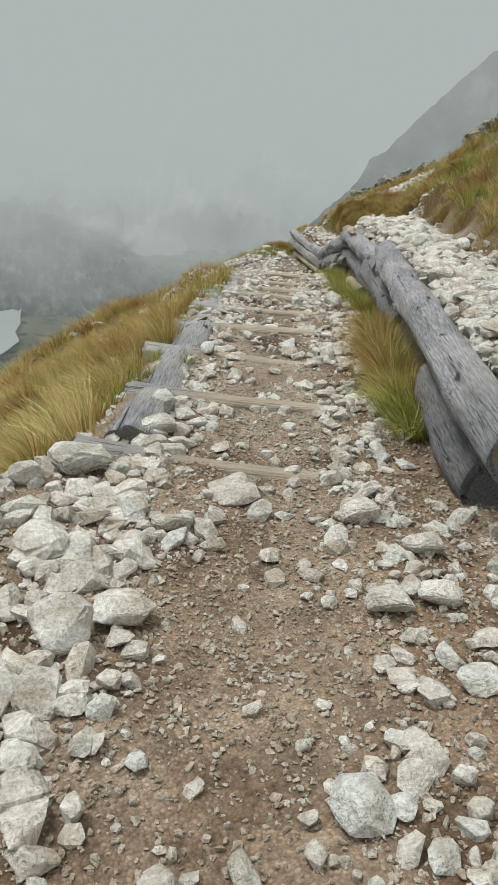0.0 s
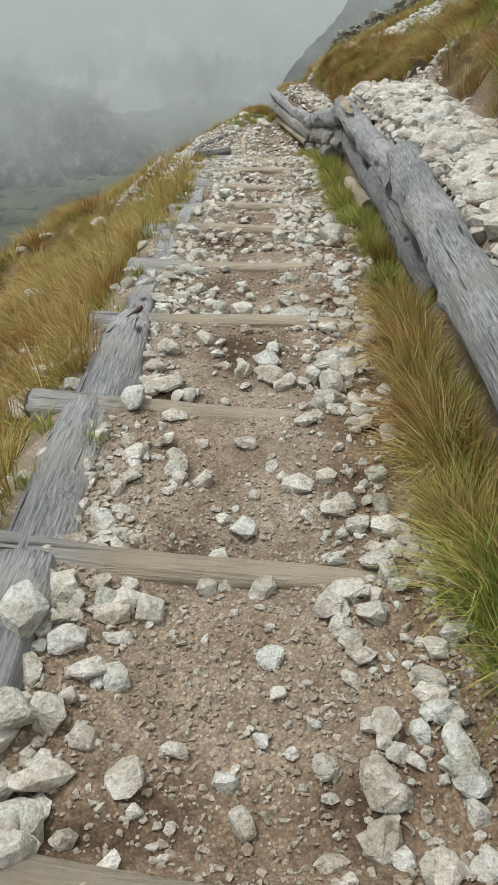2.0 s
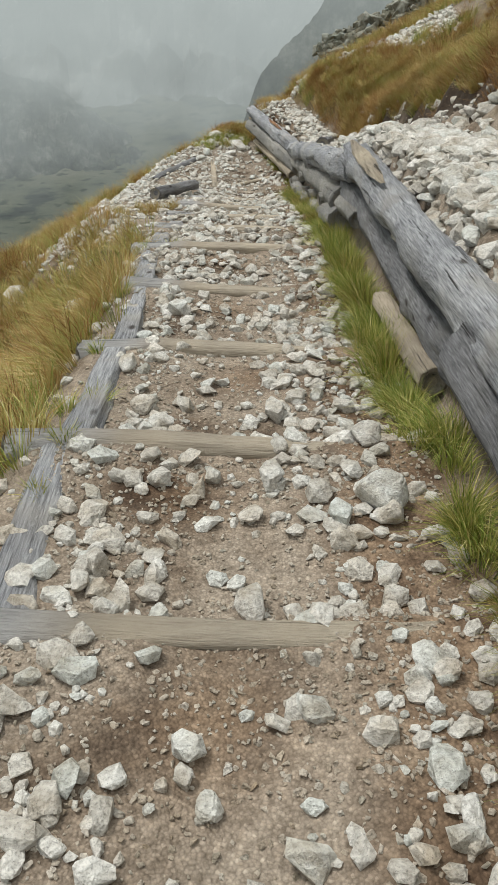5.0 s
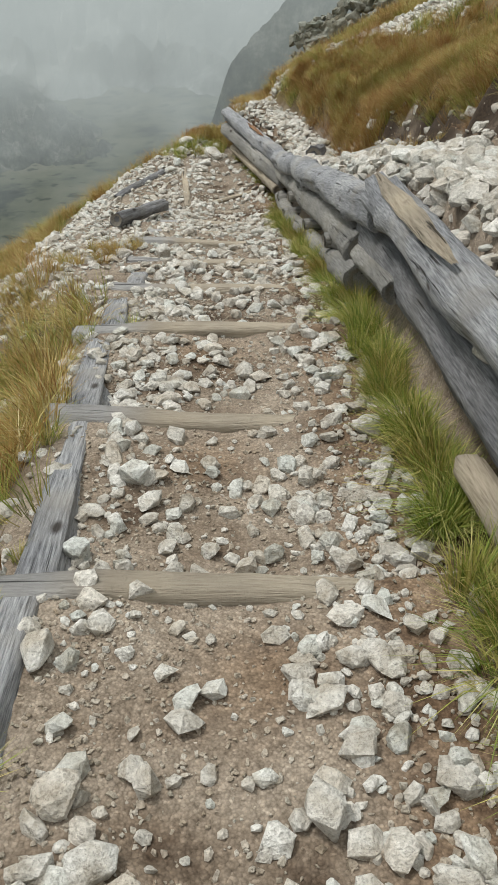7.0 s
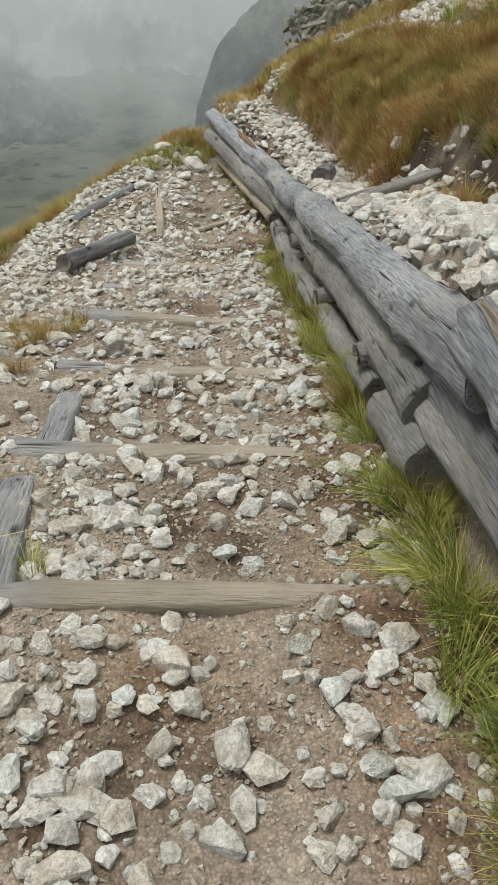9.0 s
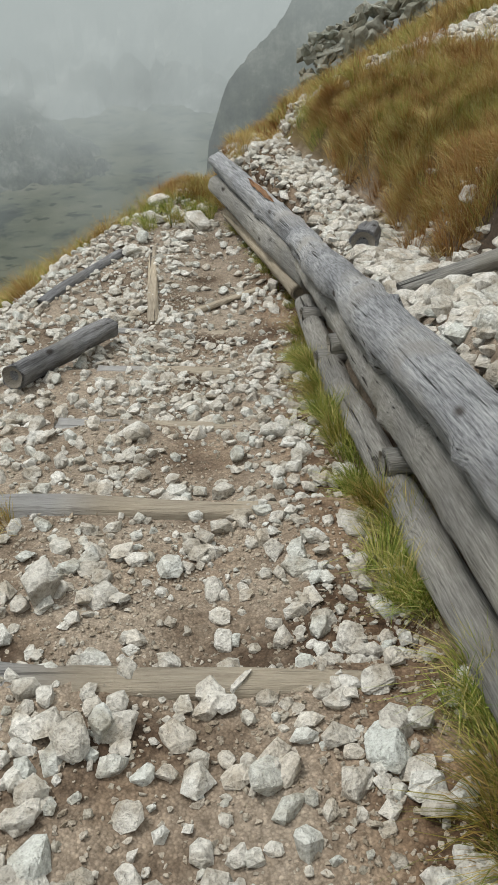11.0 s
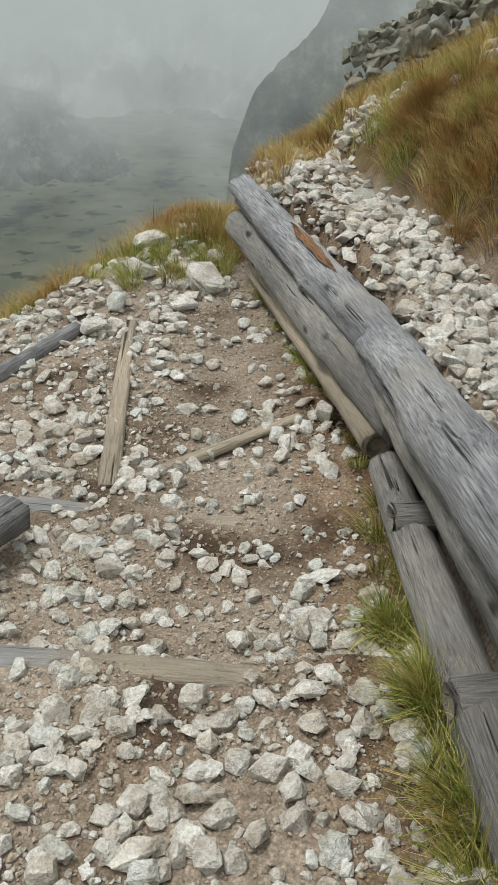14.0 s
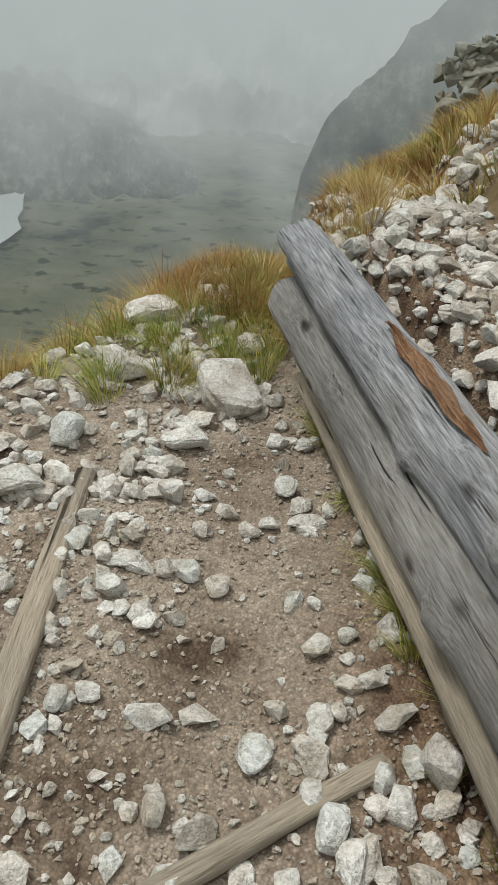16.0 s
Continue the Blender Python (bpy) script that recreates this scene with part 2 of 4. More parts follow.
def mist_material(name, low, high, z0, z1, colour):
    """Thin cloud: partly clear, partly grey glow put in as haze, thicker with height."""
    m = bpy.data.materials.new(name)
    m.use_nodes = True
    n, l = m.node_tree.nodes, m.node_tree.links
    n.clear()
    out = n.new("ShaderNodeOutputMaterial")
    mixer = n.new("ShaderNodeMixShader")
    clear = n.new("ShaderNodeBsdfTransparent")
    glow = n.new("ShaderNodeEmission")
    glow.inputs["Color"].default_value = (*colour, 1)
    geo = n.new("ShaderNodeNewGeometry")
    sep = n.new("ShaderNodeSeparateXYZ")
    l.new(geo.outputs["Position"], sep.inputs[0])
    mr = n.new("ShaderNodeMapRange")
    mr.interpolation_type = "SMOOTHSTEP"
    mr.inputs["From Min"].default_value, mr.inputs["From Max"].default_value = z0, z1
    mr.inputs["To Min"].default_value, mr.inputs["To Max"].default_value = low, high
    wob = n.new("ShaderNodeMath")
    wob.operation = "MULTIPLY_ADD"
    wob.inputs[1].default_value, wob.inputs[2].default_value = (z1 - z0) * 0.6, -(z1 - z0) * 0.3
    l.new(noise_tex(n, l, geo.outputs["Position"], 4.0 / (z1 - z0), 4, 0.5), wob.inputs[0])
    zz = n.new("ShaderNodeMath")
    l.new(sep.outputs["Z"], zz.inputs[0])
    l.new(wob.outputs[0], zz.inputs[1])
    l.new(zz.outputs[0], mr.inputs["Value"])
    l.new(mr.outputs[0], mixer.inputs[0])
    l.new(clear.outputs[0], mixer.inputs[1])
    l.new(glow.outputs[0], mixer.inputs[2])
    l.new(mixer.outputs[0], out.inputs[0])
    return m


# ---------------------------------------------------------------- shape of the ground
rng = np.random.default_rng(7)
LATTICE = rng.random((256, 256))


def vnoise(x, y):
    x, y = np.asarray(x, float), np.asarray(y, float)
    i, j = np.floor(x).astype(int), np.floor(y).astype(int)
    u, v = x - i, y - j
    u, v = u * u * (3 - 2 * u), v * v * (3 - 2 * v)
    a, b_ = LATTICE[i % 256, j % 256], LATTICE[(i + 1) % 256, j % 256]
    c, d = LATTICE[i % 256, (j + 1) % 256], LATTICE[(i + 1) % 256, (j + 1) % 256]
    return (a * (1 - u) + b_ * u) * (1 - v) + (c * (1 - u) + d * u) * v - 0.5


def smooth(a, b_, v):
    u = np.clip((np.asarray(v, float) - a) / (b_ - a), 0, 1)
    return u * u * (3 - 2 * u)


# the step edges along the trail and the height of their tops
STEP_Y = [-0.10, 0.83, 1.79, 2.76, 3.78, 4.77, 5.92, 7.06, 8.17, 9.10, 10.09, 11.10, 12.18, 13.30, 14.22]
LINE_Y = [-6, -3.1, -0.84, 0.14, 2.52, 4.63, 6.1, 8.6, 10.97, 13.8, 14.75, 16.5, 17.3, 17.8, 18.8, 22, 30]
LINE_Z = [0.75, 0.5, 0.31, 0.22, 0.0, -0.28, -0.56, -0.93, -1.5, -2.28, -2.40, -2.36, -2.30, -2.30, -2.65, -4.3, -8.0]
STEP_Z = [float(np.interp(y, LINE_Y, LINE_Z)) for y in STEP_Y]


def trail_z(y):
    y = np.asarray(y, float)
    z = np.interp(y, LINE_Y, LINE_Z)
    for k in range(len(STEP_Y) - 1):
        a, b_ = STEP_Y[k], STEP_Y[k + 1]
        u = (y - a) / (b_ - a)
        fall = 0.55 * smooth(0.02, 0.14, u) + 0.45 * u
        z = np.where((u >= 0) & (u < 1), STEP_Z[k] + (STEP_Z[k + 1] - STEP_Z[k]) * fall, z)
    return z


def fold_x(y):
    """The outer edge of the trail, where the mountainside falls away."""
    return np.interp(y, [-6, -2.5, -0.6, 0.6, 8.8, 10, 12, 14.5, 16, 16.6, 17.2, 18.5, 28, 60], [-1.5, -1.25, -0.95, -0.70, -0.72, -1.45, -1.75, -1.75, -1.3, -1.0, -0.55, -0.25, 1.3, 8])


def wall_x(y):
    """The foot of the log wall on the uphill side."""
    return np.interp(y, [-6, -1.5, 0.0, 4, 9, 12, 14.7, 15.8, 17.0, 20, 28, 60], [1.35, 1.05, 0.74, 0.75, 0.74, 0.68, 0.64, 0.40, 0.02, -0.2, 1.1, 8])


def terrace_z(y):
    return np.interp(y, [-6, -3, -0.5, 0.6, 2.2, 4.3, 7.3, 9.3, 11.9, 14.4, 17, 20, 28, 60],
                     [1.0, 0.62, 0.48, 0.54, 0.50, 0.31, 0.05, -0.30, -1.16, -1.84, -1.72, -2.42, -3.85, -11.0])


def cut(y):
    """How far the bare soil of the cut bank pushes the turf back."""
    return 0.40 * smooth(8.0, 9.0, y) * (1 - smooth(13.2, 13.9, y))


def track(x, y):
    """A bare gravel track that climbs away above the wall."""
    line = np.interp(x, [0.4, 1.0, 1.25, 1.7, 2.3, 3.5, 5.0], [18.8, 18.1, 17.4, 17.05, 16.8, 16.4, 16.2])
    return np.exp(-((np.asarray(y, float) - line) / 0.42) ** 2) * (np.asarray(x) > 0.35) * (np.asarray(x) < 5)


def height(x, y):
    x, y = np.asarray(x, float), np.asarray(y, float)
    path = trail_z(y) + 0.030 * vnoise(x * 3, y * 3) + 0.012 * vnoise(x * 11, y * 11) + 0.006 * vnoise(x * 31, y * 31)
    path = path - 0.035 * np.exp(-((x + 0.05) / 0.25) ** 2)
    # downhill side
    over = np.maximum(0, fold_x(y) - x)
    broad = np.interp(y, LINE_Y, LINE_Z)
    slope = broad - 0.08 - 0.58 * over - 0.06 * np.minimum(over, 1.0) + np.minimum(over, 1.5) * (0.30 * vnoise(x * 0.9, y * 0.9) + 0.10 * vnoise(x * 3, y * 3))
    slope = slope - 0.36 * np.maximum(0, y - 19)
    # uphill side
    wx = wall_x(y)
    up = np.maximum(0, x - wx)
    edge = 0.75 + 0.6 * cut(y)
    bank = smooth(edge, edge + 0.36, up) * np.interp(y, [-3, 6, 9, 12, 15, 18, 25], [0.15, 0.2, 0.34, 0.48, 0.45, 0.25, 0.08])
    hill = terrace_z(y) + bank + 0.50 * np.maximum(0, up - 0.8) + 0.22 * np.maximum(0, up - 3.8) + (0.10 + 0.05 * np.minimum(up, 3)) * vnoise(x * 1.2, y * 1.2) + 0.04 * vnoise(x * 4, y * 4)
    hill = hill + 0.16 * smooth(0.7, 0.85, up) * (1 - smooth(1.5, 1.8, up)) * (vnoise(x * 6, y * 6) + 0.6 * vnoise(x * 14, y * 14))
    side = smooth(0.02, 0.30, x - wx)
    z = path * (1 - side) + hill * side
    left = smooth(0.0, 0.35, fold_x(y) - x)
    z = z * (1 - left) + slope * left
    z = z - 0.50 * np.maximum(0, y - 31.5)
    # the valley floor far below, and the mountainside above
    floor = -118 + 2.0 * vnoise(x * 0.02, y * 0.02) + 60 * smooth(520, 900, np.hypot(x + 60, y)) + 260 * smooth(700, 2200, np.hypot(x + 60, y))
    return np.maximum(z, floor)


def ground_at(x, y):
    return float(height(x, y))


def graded(fine_a, fine_b, step, low, high):
    vals = list(np.arange(fine_a, fine_b, step))
    s, v = step, fine_b
    while v < high:
        vals.append(v)
        s *= 1.16
        v += s
    vals.append(high)
    s, v = step, fine_a
    while v > low:
        s *= 1.16
        v -= s
        vals.insert(0, max(v, low))
    return np.array(vals)


def part(name, bm, mat, parent=None, label=""):
    me = bpy.data.meshes.new(name)
    bm.to_mesh(me)
    bm.free()
    me.materials.append(mat)
    ob = new(name, me)
    if parent:
        ob.parent = parent
    if label:
        ob["label"] = label
    return ob


def joined(name, verts, faces, mat, shade=False):
    me = bpy.data.meshes.new(name)
    me.from_pydata(verts, [], faces)
    me.materials.append(mat)
    if shade:
        me.polygons.foreach_set("use_smooth", [True] * len(me.polygons))
    me.update()
    return new(name, me)


gx = graded(-1.9, 2.9, 0.04, -2500, 2500)
gy = graded(-3.5, 18.5, 0.04, -900, 3000)
GX, GY = np.meshgrid(gx, gy)
GZ = height(GX, GY)
nx, ny = len(gx), len(gy)
idx = np.arange(nx * ny).reshape(ny, nx)
quads = np.stack([idx[:-1, :-1], idx[:-1, 1:], idx[1:, 1:], idx[1:, :-1]], -1).reshape(-1, 4)
ground = joined("ground", np.stack([GX, GY, GZ], -1).reshape(-1, 3), quads.tolist(), ground_material(), True)
tagged(ground, "stony mountainside with a worn earthen trail across dry turf", "ground", kind="structure")


def turf_mask(x, y):
    left = smooth(0.05, 0.35, fold_x(y) - x) * (1 - 0.9 * smooth(8.8, 10, y) * (1 - smooth(15.6, 16.6, y)) * (1 - smooth(0.5, 1.2, fold_x(y) - x)))
    up = x - wall_x(y)
    right = smooth(0.78, 1.0, up - cut(y) + 0.3 * vnoise(x * 1.3, y * 1.3))
    return np.clip(left + right + smooth(16.9, 17.6, y), 0, 1) * (1 - track(x, y))


turf = turf_mask(GX, GY).astype(np.float32).ravel()
peat = (smooth(0.88, 0.98, GX - wall_x(GY)) * (1 - smooth(1.32, 1.5, GX - wall_x(GY) + 0.3 * vnoise(GX * 4, GY * 4))) * smooth(8.0, 9.5, GY) * (1 - smooth(13.3, 14.2, GY)) * smooth(-0.25, 0.05, vnoise(GX * 3, GY * 3))).astype(np.float32).ravel()
loam = np.maximum((1 - smooth(-0.2, 1.2, GY)) * 0.62, 0.9 * smooth(0.12, 0.42, GX) * (1 - smooth(0.62, 0.8, GX)))
for k in range(1, len(STEP_Y)):
    cx = -0.12 + 0.14 * math.sin(k * 2.3)
    loam = np.maximum(loam, (0.9 if 4 <= k <= 8 else 0.5) * np.exp(-((GX - cx) / 0.22) ** 2 - ((GY - STEP_Y[k] + 0.30) / 0.20) ** 2))
loam = np.clip(loam + 0.25 * vnoise(GX * 3 + 4, GY * 3), 0, 1).astype(np.float32).ravel()
valley = smooth(30, 80, np.hypot(GX, GY - 8)).astype(np.float32).ravel()
for key, arr in (("turf", turf), ("peat", peat), ("loam", loam), ("valley", valley)):
    ground.data.attributes.new(key, "FLOAT", "POINT").data.foreach_set("value", arr)


# ---------------------------------------------------------------- logs
def log_mesh(length, r0, r1, seed, bend=0.03, flat=0.0, rings=0, around=28, rotten=False):
    bm = bmesh.new()
    rows = []
    rings = rings or max(14, int(length * 16))
    rs = random.Random(seed)
    off = rs.random() * 50
    knots = [(rs.uniform(0.1, 0.9) * length, rs.uniform(0, 6.28)) for _ in range(int(length * 2.2) + 1)]
    for i in range(rings + 1):
        u = i / rings
        r = r0 + (r1 - r0) * u
        cx = length * u
        cy = bend * math.sin(u * math.pi * 1.0 + off) + 0.3 * bend * math.sin(u * 9 + off)
        cz = 0.5 * bend * math.sin(u * 5.1 + off * 2)
        ring = []
        for k in range(around):
            a = 2 * math.pi * k / around
            q = r * (1 + 0.13 * noise.noise((cx * 1.7 + off, math.cos(a) * 1.6, math.sin(a) * 1.6)) + 0.07 * noise.noise((cx * 6 + off, math.cos(a) * 4, math.sin(a) * 4)))
            for kx, ka in knots:
                d = (cx - kx) ** 2 / 0.0025 + (1 - math.cos(a - ka)) * 9
                q += r * 0.24 * math.exp(-d)
            # ridges along the grain, and drying cracks that open and close
            q += r * 0.09 * noise.noise((cx * 0.8 + off, math.cos(a) * 6, math.sin(a) * 6))
            for ca, wide in ((1.1 + 0.35 * math.sin(cx * 1.1 + off), 160), (2.2 + 0.3 * math.sin(cx * 0.9 + off * 2), 220), (3.3 + 0.2 * math.sin(cx * 1.7 + off), 120)):
                q -= r * 0.24 * max(0, noise.noise((cx * 1.3 + ca, off, 2)) + 0.15) * math.exp(-(1 - math.cos(a - ca)) * wide)
            if rotten:
                w = noise.noise((cx * 1.1 + off, math.cos(a) * 1.2, math.sin(a) * 1.2 + 5))
                q -= r * 0.55 * max(0, w - 0.08)
            z = math.sin(a) * q
            if flat:
                z = min(z, r * (1 - flat))
            jag = 0.02 * noise.noise((a * 2, off, i)) if i in (0, rings) else 0
            ring.append(bm.verts.new((cx + jag, cy + math.cos(a) * q, cz + z)))
        rows.append(ring)
    for a, b_ in zip(rows, rows[1:]):
        for k in range(around):
            bm.faces.new((a[k], a[(k + 1) % around], b_[(k + 1) % around], b_[k])).smooth = True
    for ring, flip in ((rows[0], True), (rows[-1], False)):
        bm.faces.new(list(reversed(ring)) if flip else ring)
    bmesh.ops.recalc_face_normals(bm, faces=bm.faces)
    return bm


def end_face(parent, radius, mat, label, cy=0.0, cz=0.0, deep=0.4):
    """A sawn or rotted end: a slightly dished disc with a rim."""
    bm = bmesh.new()
    rings = []
    for q, d in ((0.93, -0.004), (0.7, 0.004), (0.4, 0.05), (0.05, 0.09)):
        rings.append([bm.verts.new((d * deep if d > 0.01 else d - 0.012, cy + math.cos(a) * radius * q * (1 + 0.06 * math.sin(3 * a)), cz + math.sin(a) * radius * q)) for a in [k * math.pi / 8 for k in range(16)]])
    for a, b_ in zip(rings, rings[1:]):
        for k in range(16):
            bm.faces.new((a[k], b_[k], b_[(k + 1) % 16], a[(k + 1) % 16]))
    bm.faces.new(rings[-1])
    return part("cut_end", bm, mat, parent, label)


def log(name, a, b_, r0, r1, mat, seed, label, group="", bend=0.03, flat=0.0, roll=0.0):
    a, b_ = Vector(a), Vector(b_)
    ob = part(name, log_mesh((b_ - a).length, r0, r1, seed, bend, flat, rotten=mat in (WOOD_DARK, WOOD_GREY) and r0 > 0.065), mat)
    ob.matrix_world = Matrix.Translation(a) @ (b_ - a).to_track_quat("X", "Z").to_matrix().to_4x4() @ pose(0, 0, 0, roll)
    if r0 > 0.02 and flat < 0.3:
        off = random.Random(seed).random() * 50
        hollow_end = "hollow" in label
        end_face(ob, r0 * 0.9, WOOD_DARK if hollow_end else WOOD_END, "dark rotted hollow end" if hollow_end else "sawn end with a paler face", 1.3 * bend * math.sin(off), 0.5 * bend * math.sin(2 * off), 2.5 if hollow_end else 0.12)
    return tagged(ob, label, "log", group)


# the retaining wall on the uphill side: top course, middle course, foot logs
log("wall_log", (0.755, -0.80, 0.655), (0.89, 4.50, 0.22), 0.098, 0.125, WOOD_GREY, 1, "long silver-grey log on top of the log wall", "log wall", 0.035)
second = log("wall_log", (0.83, 4.15, 0.15), (0.83, 8.75, -0.36), 0.108, 0.118, WOOD_GREY, 2, "weathered grey log holding back rubble", "log wall", 0.025)
log("wall_log", (0.81, 8.55, -0.40), (0.68, 14.98, -1.95), 0.122, 0.115, WOOD_GREY, 3, "thick smooth grey log with drying cracks", "log wall", 0.02)
top_far = log("wall_log", (0.73, 14.75, -1.93), (0.03, 16.95, -1.83), 0.105, 0.10, WOOD_GREY, 4, "grey log with a split reddish patch", "log wall", 0.015)
log("wall_log", (0.86, -0.36, 0.31), (0.83, 0.85, 0.26), 0.18, 0.165, WOOD_DARK, 5, "dark lower log with a hollow cut end", "log wall", 0.02)
log("wall_log", (0.92, 2.8, 0.02), (0.79, 4.95, -0.04), 0.12, 0.13, WOOD_DARK, 6, "dark lower log wedged under the wall", "log wall", 0.025)
log("wall_log", (0.765, 8.95, -0.80), (0.72, 14.75, -2.03), 0.125, 0.115, WOOD_PALE, 7, "cracked lower log of the wall with bored holes", "log wall", 0.03)
log("wall_log", (0.70, 14.55, -2.08), (0.04, 16.9, -2.05), 0.12, 0.10, WOOD_PALE, 8, "cracked lower log of the wall", "log wall", 0.03)
log("wall_log", (0.69, 9.55, -1.10), (0.665, 12.48, -1.87), 0.07, 0.068, WOOD_PALE, 9, "pale bottom log half sunk in grass", "log wall", 0.012)
log("wall_log", (0.68, 12.55, -1.95), (0.66, 14.5, -2.28), 0.085, 0.08, WOOD_PALE, 13, "mossy bottom log half sunk in grass", "log wall", 0.012)
log("wall_log", (0.62, 14.6, -2.24), (0.10, 16.6, -2.24), 0.07, 0.06, WOOD_TAN, 10, "pale bottom log half sunk in grass", "log wall", 0.012)
log("wall_log", (0.75, 7.95, -0.60), (0.74, 9.4, -0.86), 0.06, 0.055, WOOD_PALE, 11, "thin pale log propping the wall", "log wall", 0.015)
log("wall_log", (0.76, 5.3, -0.36), (0.73, 6.4, -0.50), 0.06, 0.055, WOOD_TAN, 15, "pale bottom log half sunk in grass", "log wall", 0.012)
log("wall_log", (0.72, 8.72, -0.86), (0.69, 9.25, -0.98), 0.10, 0.09, WOOD_PALE, 12, "short pale log stub under the wall", "log wall", 0.01)
# added log, dark to fill in the shadow beneath the second wall log
log("wall_log", (0.88, 4.9, -0.18), (0.88, 9.1, -0.72), 0.12, 0.12, WOOD_DARK, 14, "added dark log standing in for the shadow under the wall", "log wall", 0.02)

for k, (x, y, z) in enumerate([(0.69, 11.2, -1.44), (0.66, 12.62, -1.66), (0.64, 13.05, -1.98), (0.64, 13.95, -2.12), (0.44, 15.7, -2.20), (0.69, 9.75, -1.02)]):
    log("tie_log", (x - 0.05, y, z), (x + 0.50, y + 0.05, z + 0.02), 0.058, 0.055, WOOD_PALE, 110 + k, "short cross log tying the wall into the bank", "tie logs", 0.005)

# details of the wall
def shell_patch(parent, radius, x0, x1, a0, a1, mat, label):
    """A torn strip of bared wood lying on the round of a log."""
    bm = bmesh.new()
    rows = []
    n, m = 22, 6
    for i in range(n + 1):
        u = i / n
        wide = math.sin(math.pi * min(max(u, 0.03), 0.97)) ** 0.6
        mid = (a0 + a1) / 2 + 0.12 * noise.noise((u * 6, 3, 1))
        rows.append([bm.verts.new((x0 + (x1 - x0) * u, math.cos(mid + (j / m - 0.5) * (a1 - a0) * wide) * radius * (1.04 + 0.13 * noise.noise((u * 9, j * 1.7, 2))),
                                   math.sin(mid + (j / m - 0.5) * (a1 - a0) * wide) * radius * (1.04 + 0.13 * noise.noise((u * 9, j * 1.7, 2))))) for j in range(m + 1)])
    for a, b_ in zip(rows, rows[1:]):
        for j in range(m):
            bm.faces.new((a[j], a[j + 1], b_[j + 1], b_[j]))
    return part("bared_wood", bm, mat, parent, label)


shell_patch(top_far, 0.116, 0.75, 1.40, 1.15, 1.6, WOOD_RED, "split reddish heartwood")
shell_patch(second, 0.125, 2.9, 4.6, 0.7, 1.5, WOOD_TAN, "tan bared wood where the log split")
# timber lying behind the wall
log("loose_log", (0.95, 12.55, ground_at(0.95, 12.55) + 0.05), (1.75, 12.75, ground_at(1.75, 12.75) - 0.02), 0.05, 0.05, WOOD_PALE, 90, "pale squared timber lying behind the wall", "loose logs", 0.005, 0.3)
log("loose_log", (1.0, 14.05, ground_at(1.0, 14.05) + 0.05), (1.15, 14.5, ground_at(1.15, 14.5) + 0.10), 0.10, 0.09, WOOD_DARK, 91, "short dark broken log among stones", "loose logs", 0.01)

# cross logs that hold the steps
for k, y in enumerate(STEP_Y):
    left = -0.84 + 0.04 * math.sin(k * 2.1)
    right = 0.64 + 0.05 * math.sin(k * 1.7)
    slant = 0.08 if k < 3 else 0.025
    z = STEP_Z[k] - 0.02 * (k > 11)
    log("step_log", (left, y + slant, z - 0.026), (right, y - slant, z - 0.048), 0.066, 0.036, WOOD_STEP, 20 + k, "trodden tan log across the trail as a step edge", "step logs", 0.022, 0.15)
log("step_board", (-0.53, 14.42, -2.375), (-0.63, 16.05, -2.375), 0.046, 0.04, WOOD_TAN, 41, "trodden board laid along the trail edge", "step logs", 0.006, 0.3)
log("step_log", (-0.56, 14.40, -2.395), (0.32, 15.08, -2.40), 0.032, 0.028, WOOD_TAN, 42, "thin log set slantwise across the trail", "step logs", 0.01, 0.25)

# edge logs on the downhill side, under the ends of the cross logs
for k in range(0, 11):
    y0, y1 = STEP_Y[k] + 0.03 + 0.25 * (k == 0), STEP_Y[k + 1] + 0.02
    if k < 3:
        log("edge_log", (-0.63, y0, STEP_Z[k] - 0.085), (-0.65, y1, STEP_Z[k + 1] - 0.05), 0.125, 0.11, WOOD_GREY, 60 + k, "thick silver-grey log edging the trail, squared and split", "edge logs", 0.008, 0.1)
    elif k < 7:
        log("edge_log", (-0.66, y0, STEP_Z[k] - 0.10), (-0.68, y1, STEP_Z[k + 1] - 0.05), 0.085, 0.07, WOOD_GREY, 60 + k, "silver-grey split log edging the downhill side of the trail", "edge logs", 0.015, 0.2)
    elif k < 10:
        log("edge_log", (-0.70, y0 + 0.02, STEP_Z[k] - 0.085), (-0.72, y1 - 0.12, STEP_Z[k + 1] - 0.05), 0.095 - 0.01 * (k - 7), 0.085 - 0.01 * (k - 7), WOOD_GREY, 60 + k, "half-buried grey log edging the trail", "edge logs", 0.015, 0.3)
bar = log("iron_bar", (-0.70, 2.50, STEP_Z[3] + 0.055), (-0.59, 2.80, STEP_Z[3] + 0.045), 0.011, 0.011, IRON, 95, "rusty iron bar pinned across an edge log", "", 0.0)
bar["category"] = "iron bar"
log("loose_log", (-1.25, 13.0, -2.0), (-0.82, 14.05, -2.2), 0.085, 0.08, WOOD_DARK, 80, "dark grey loose log on the rubble", "loose logs", 0.01)
log("loose_log", (-1.50, 14.95, -2.42), (-0.93, 15.95, -2.36), 0.06, 0.05, WOOD_DARK, 81, "thin grey loose log on the rubble", "loose logs", 0.02)


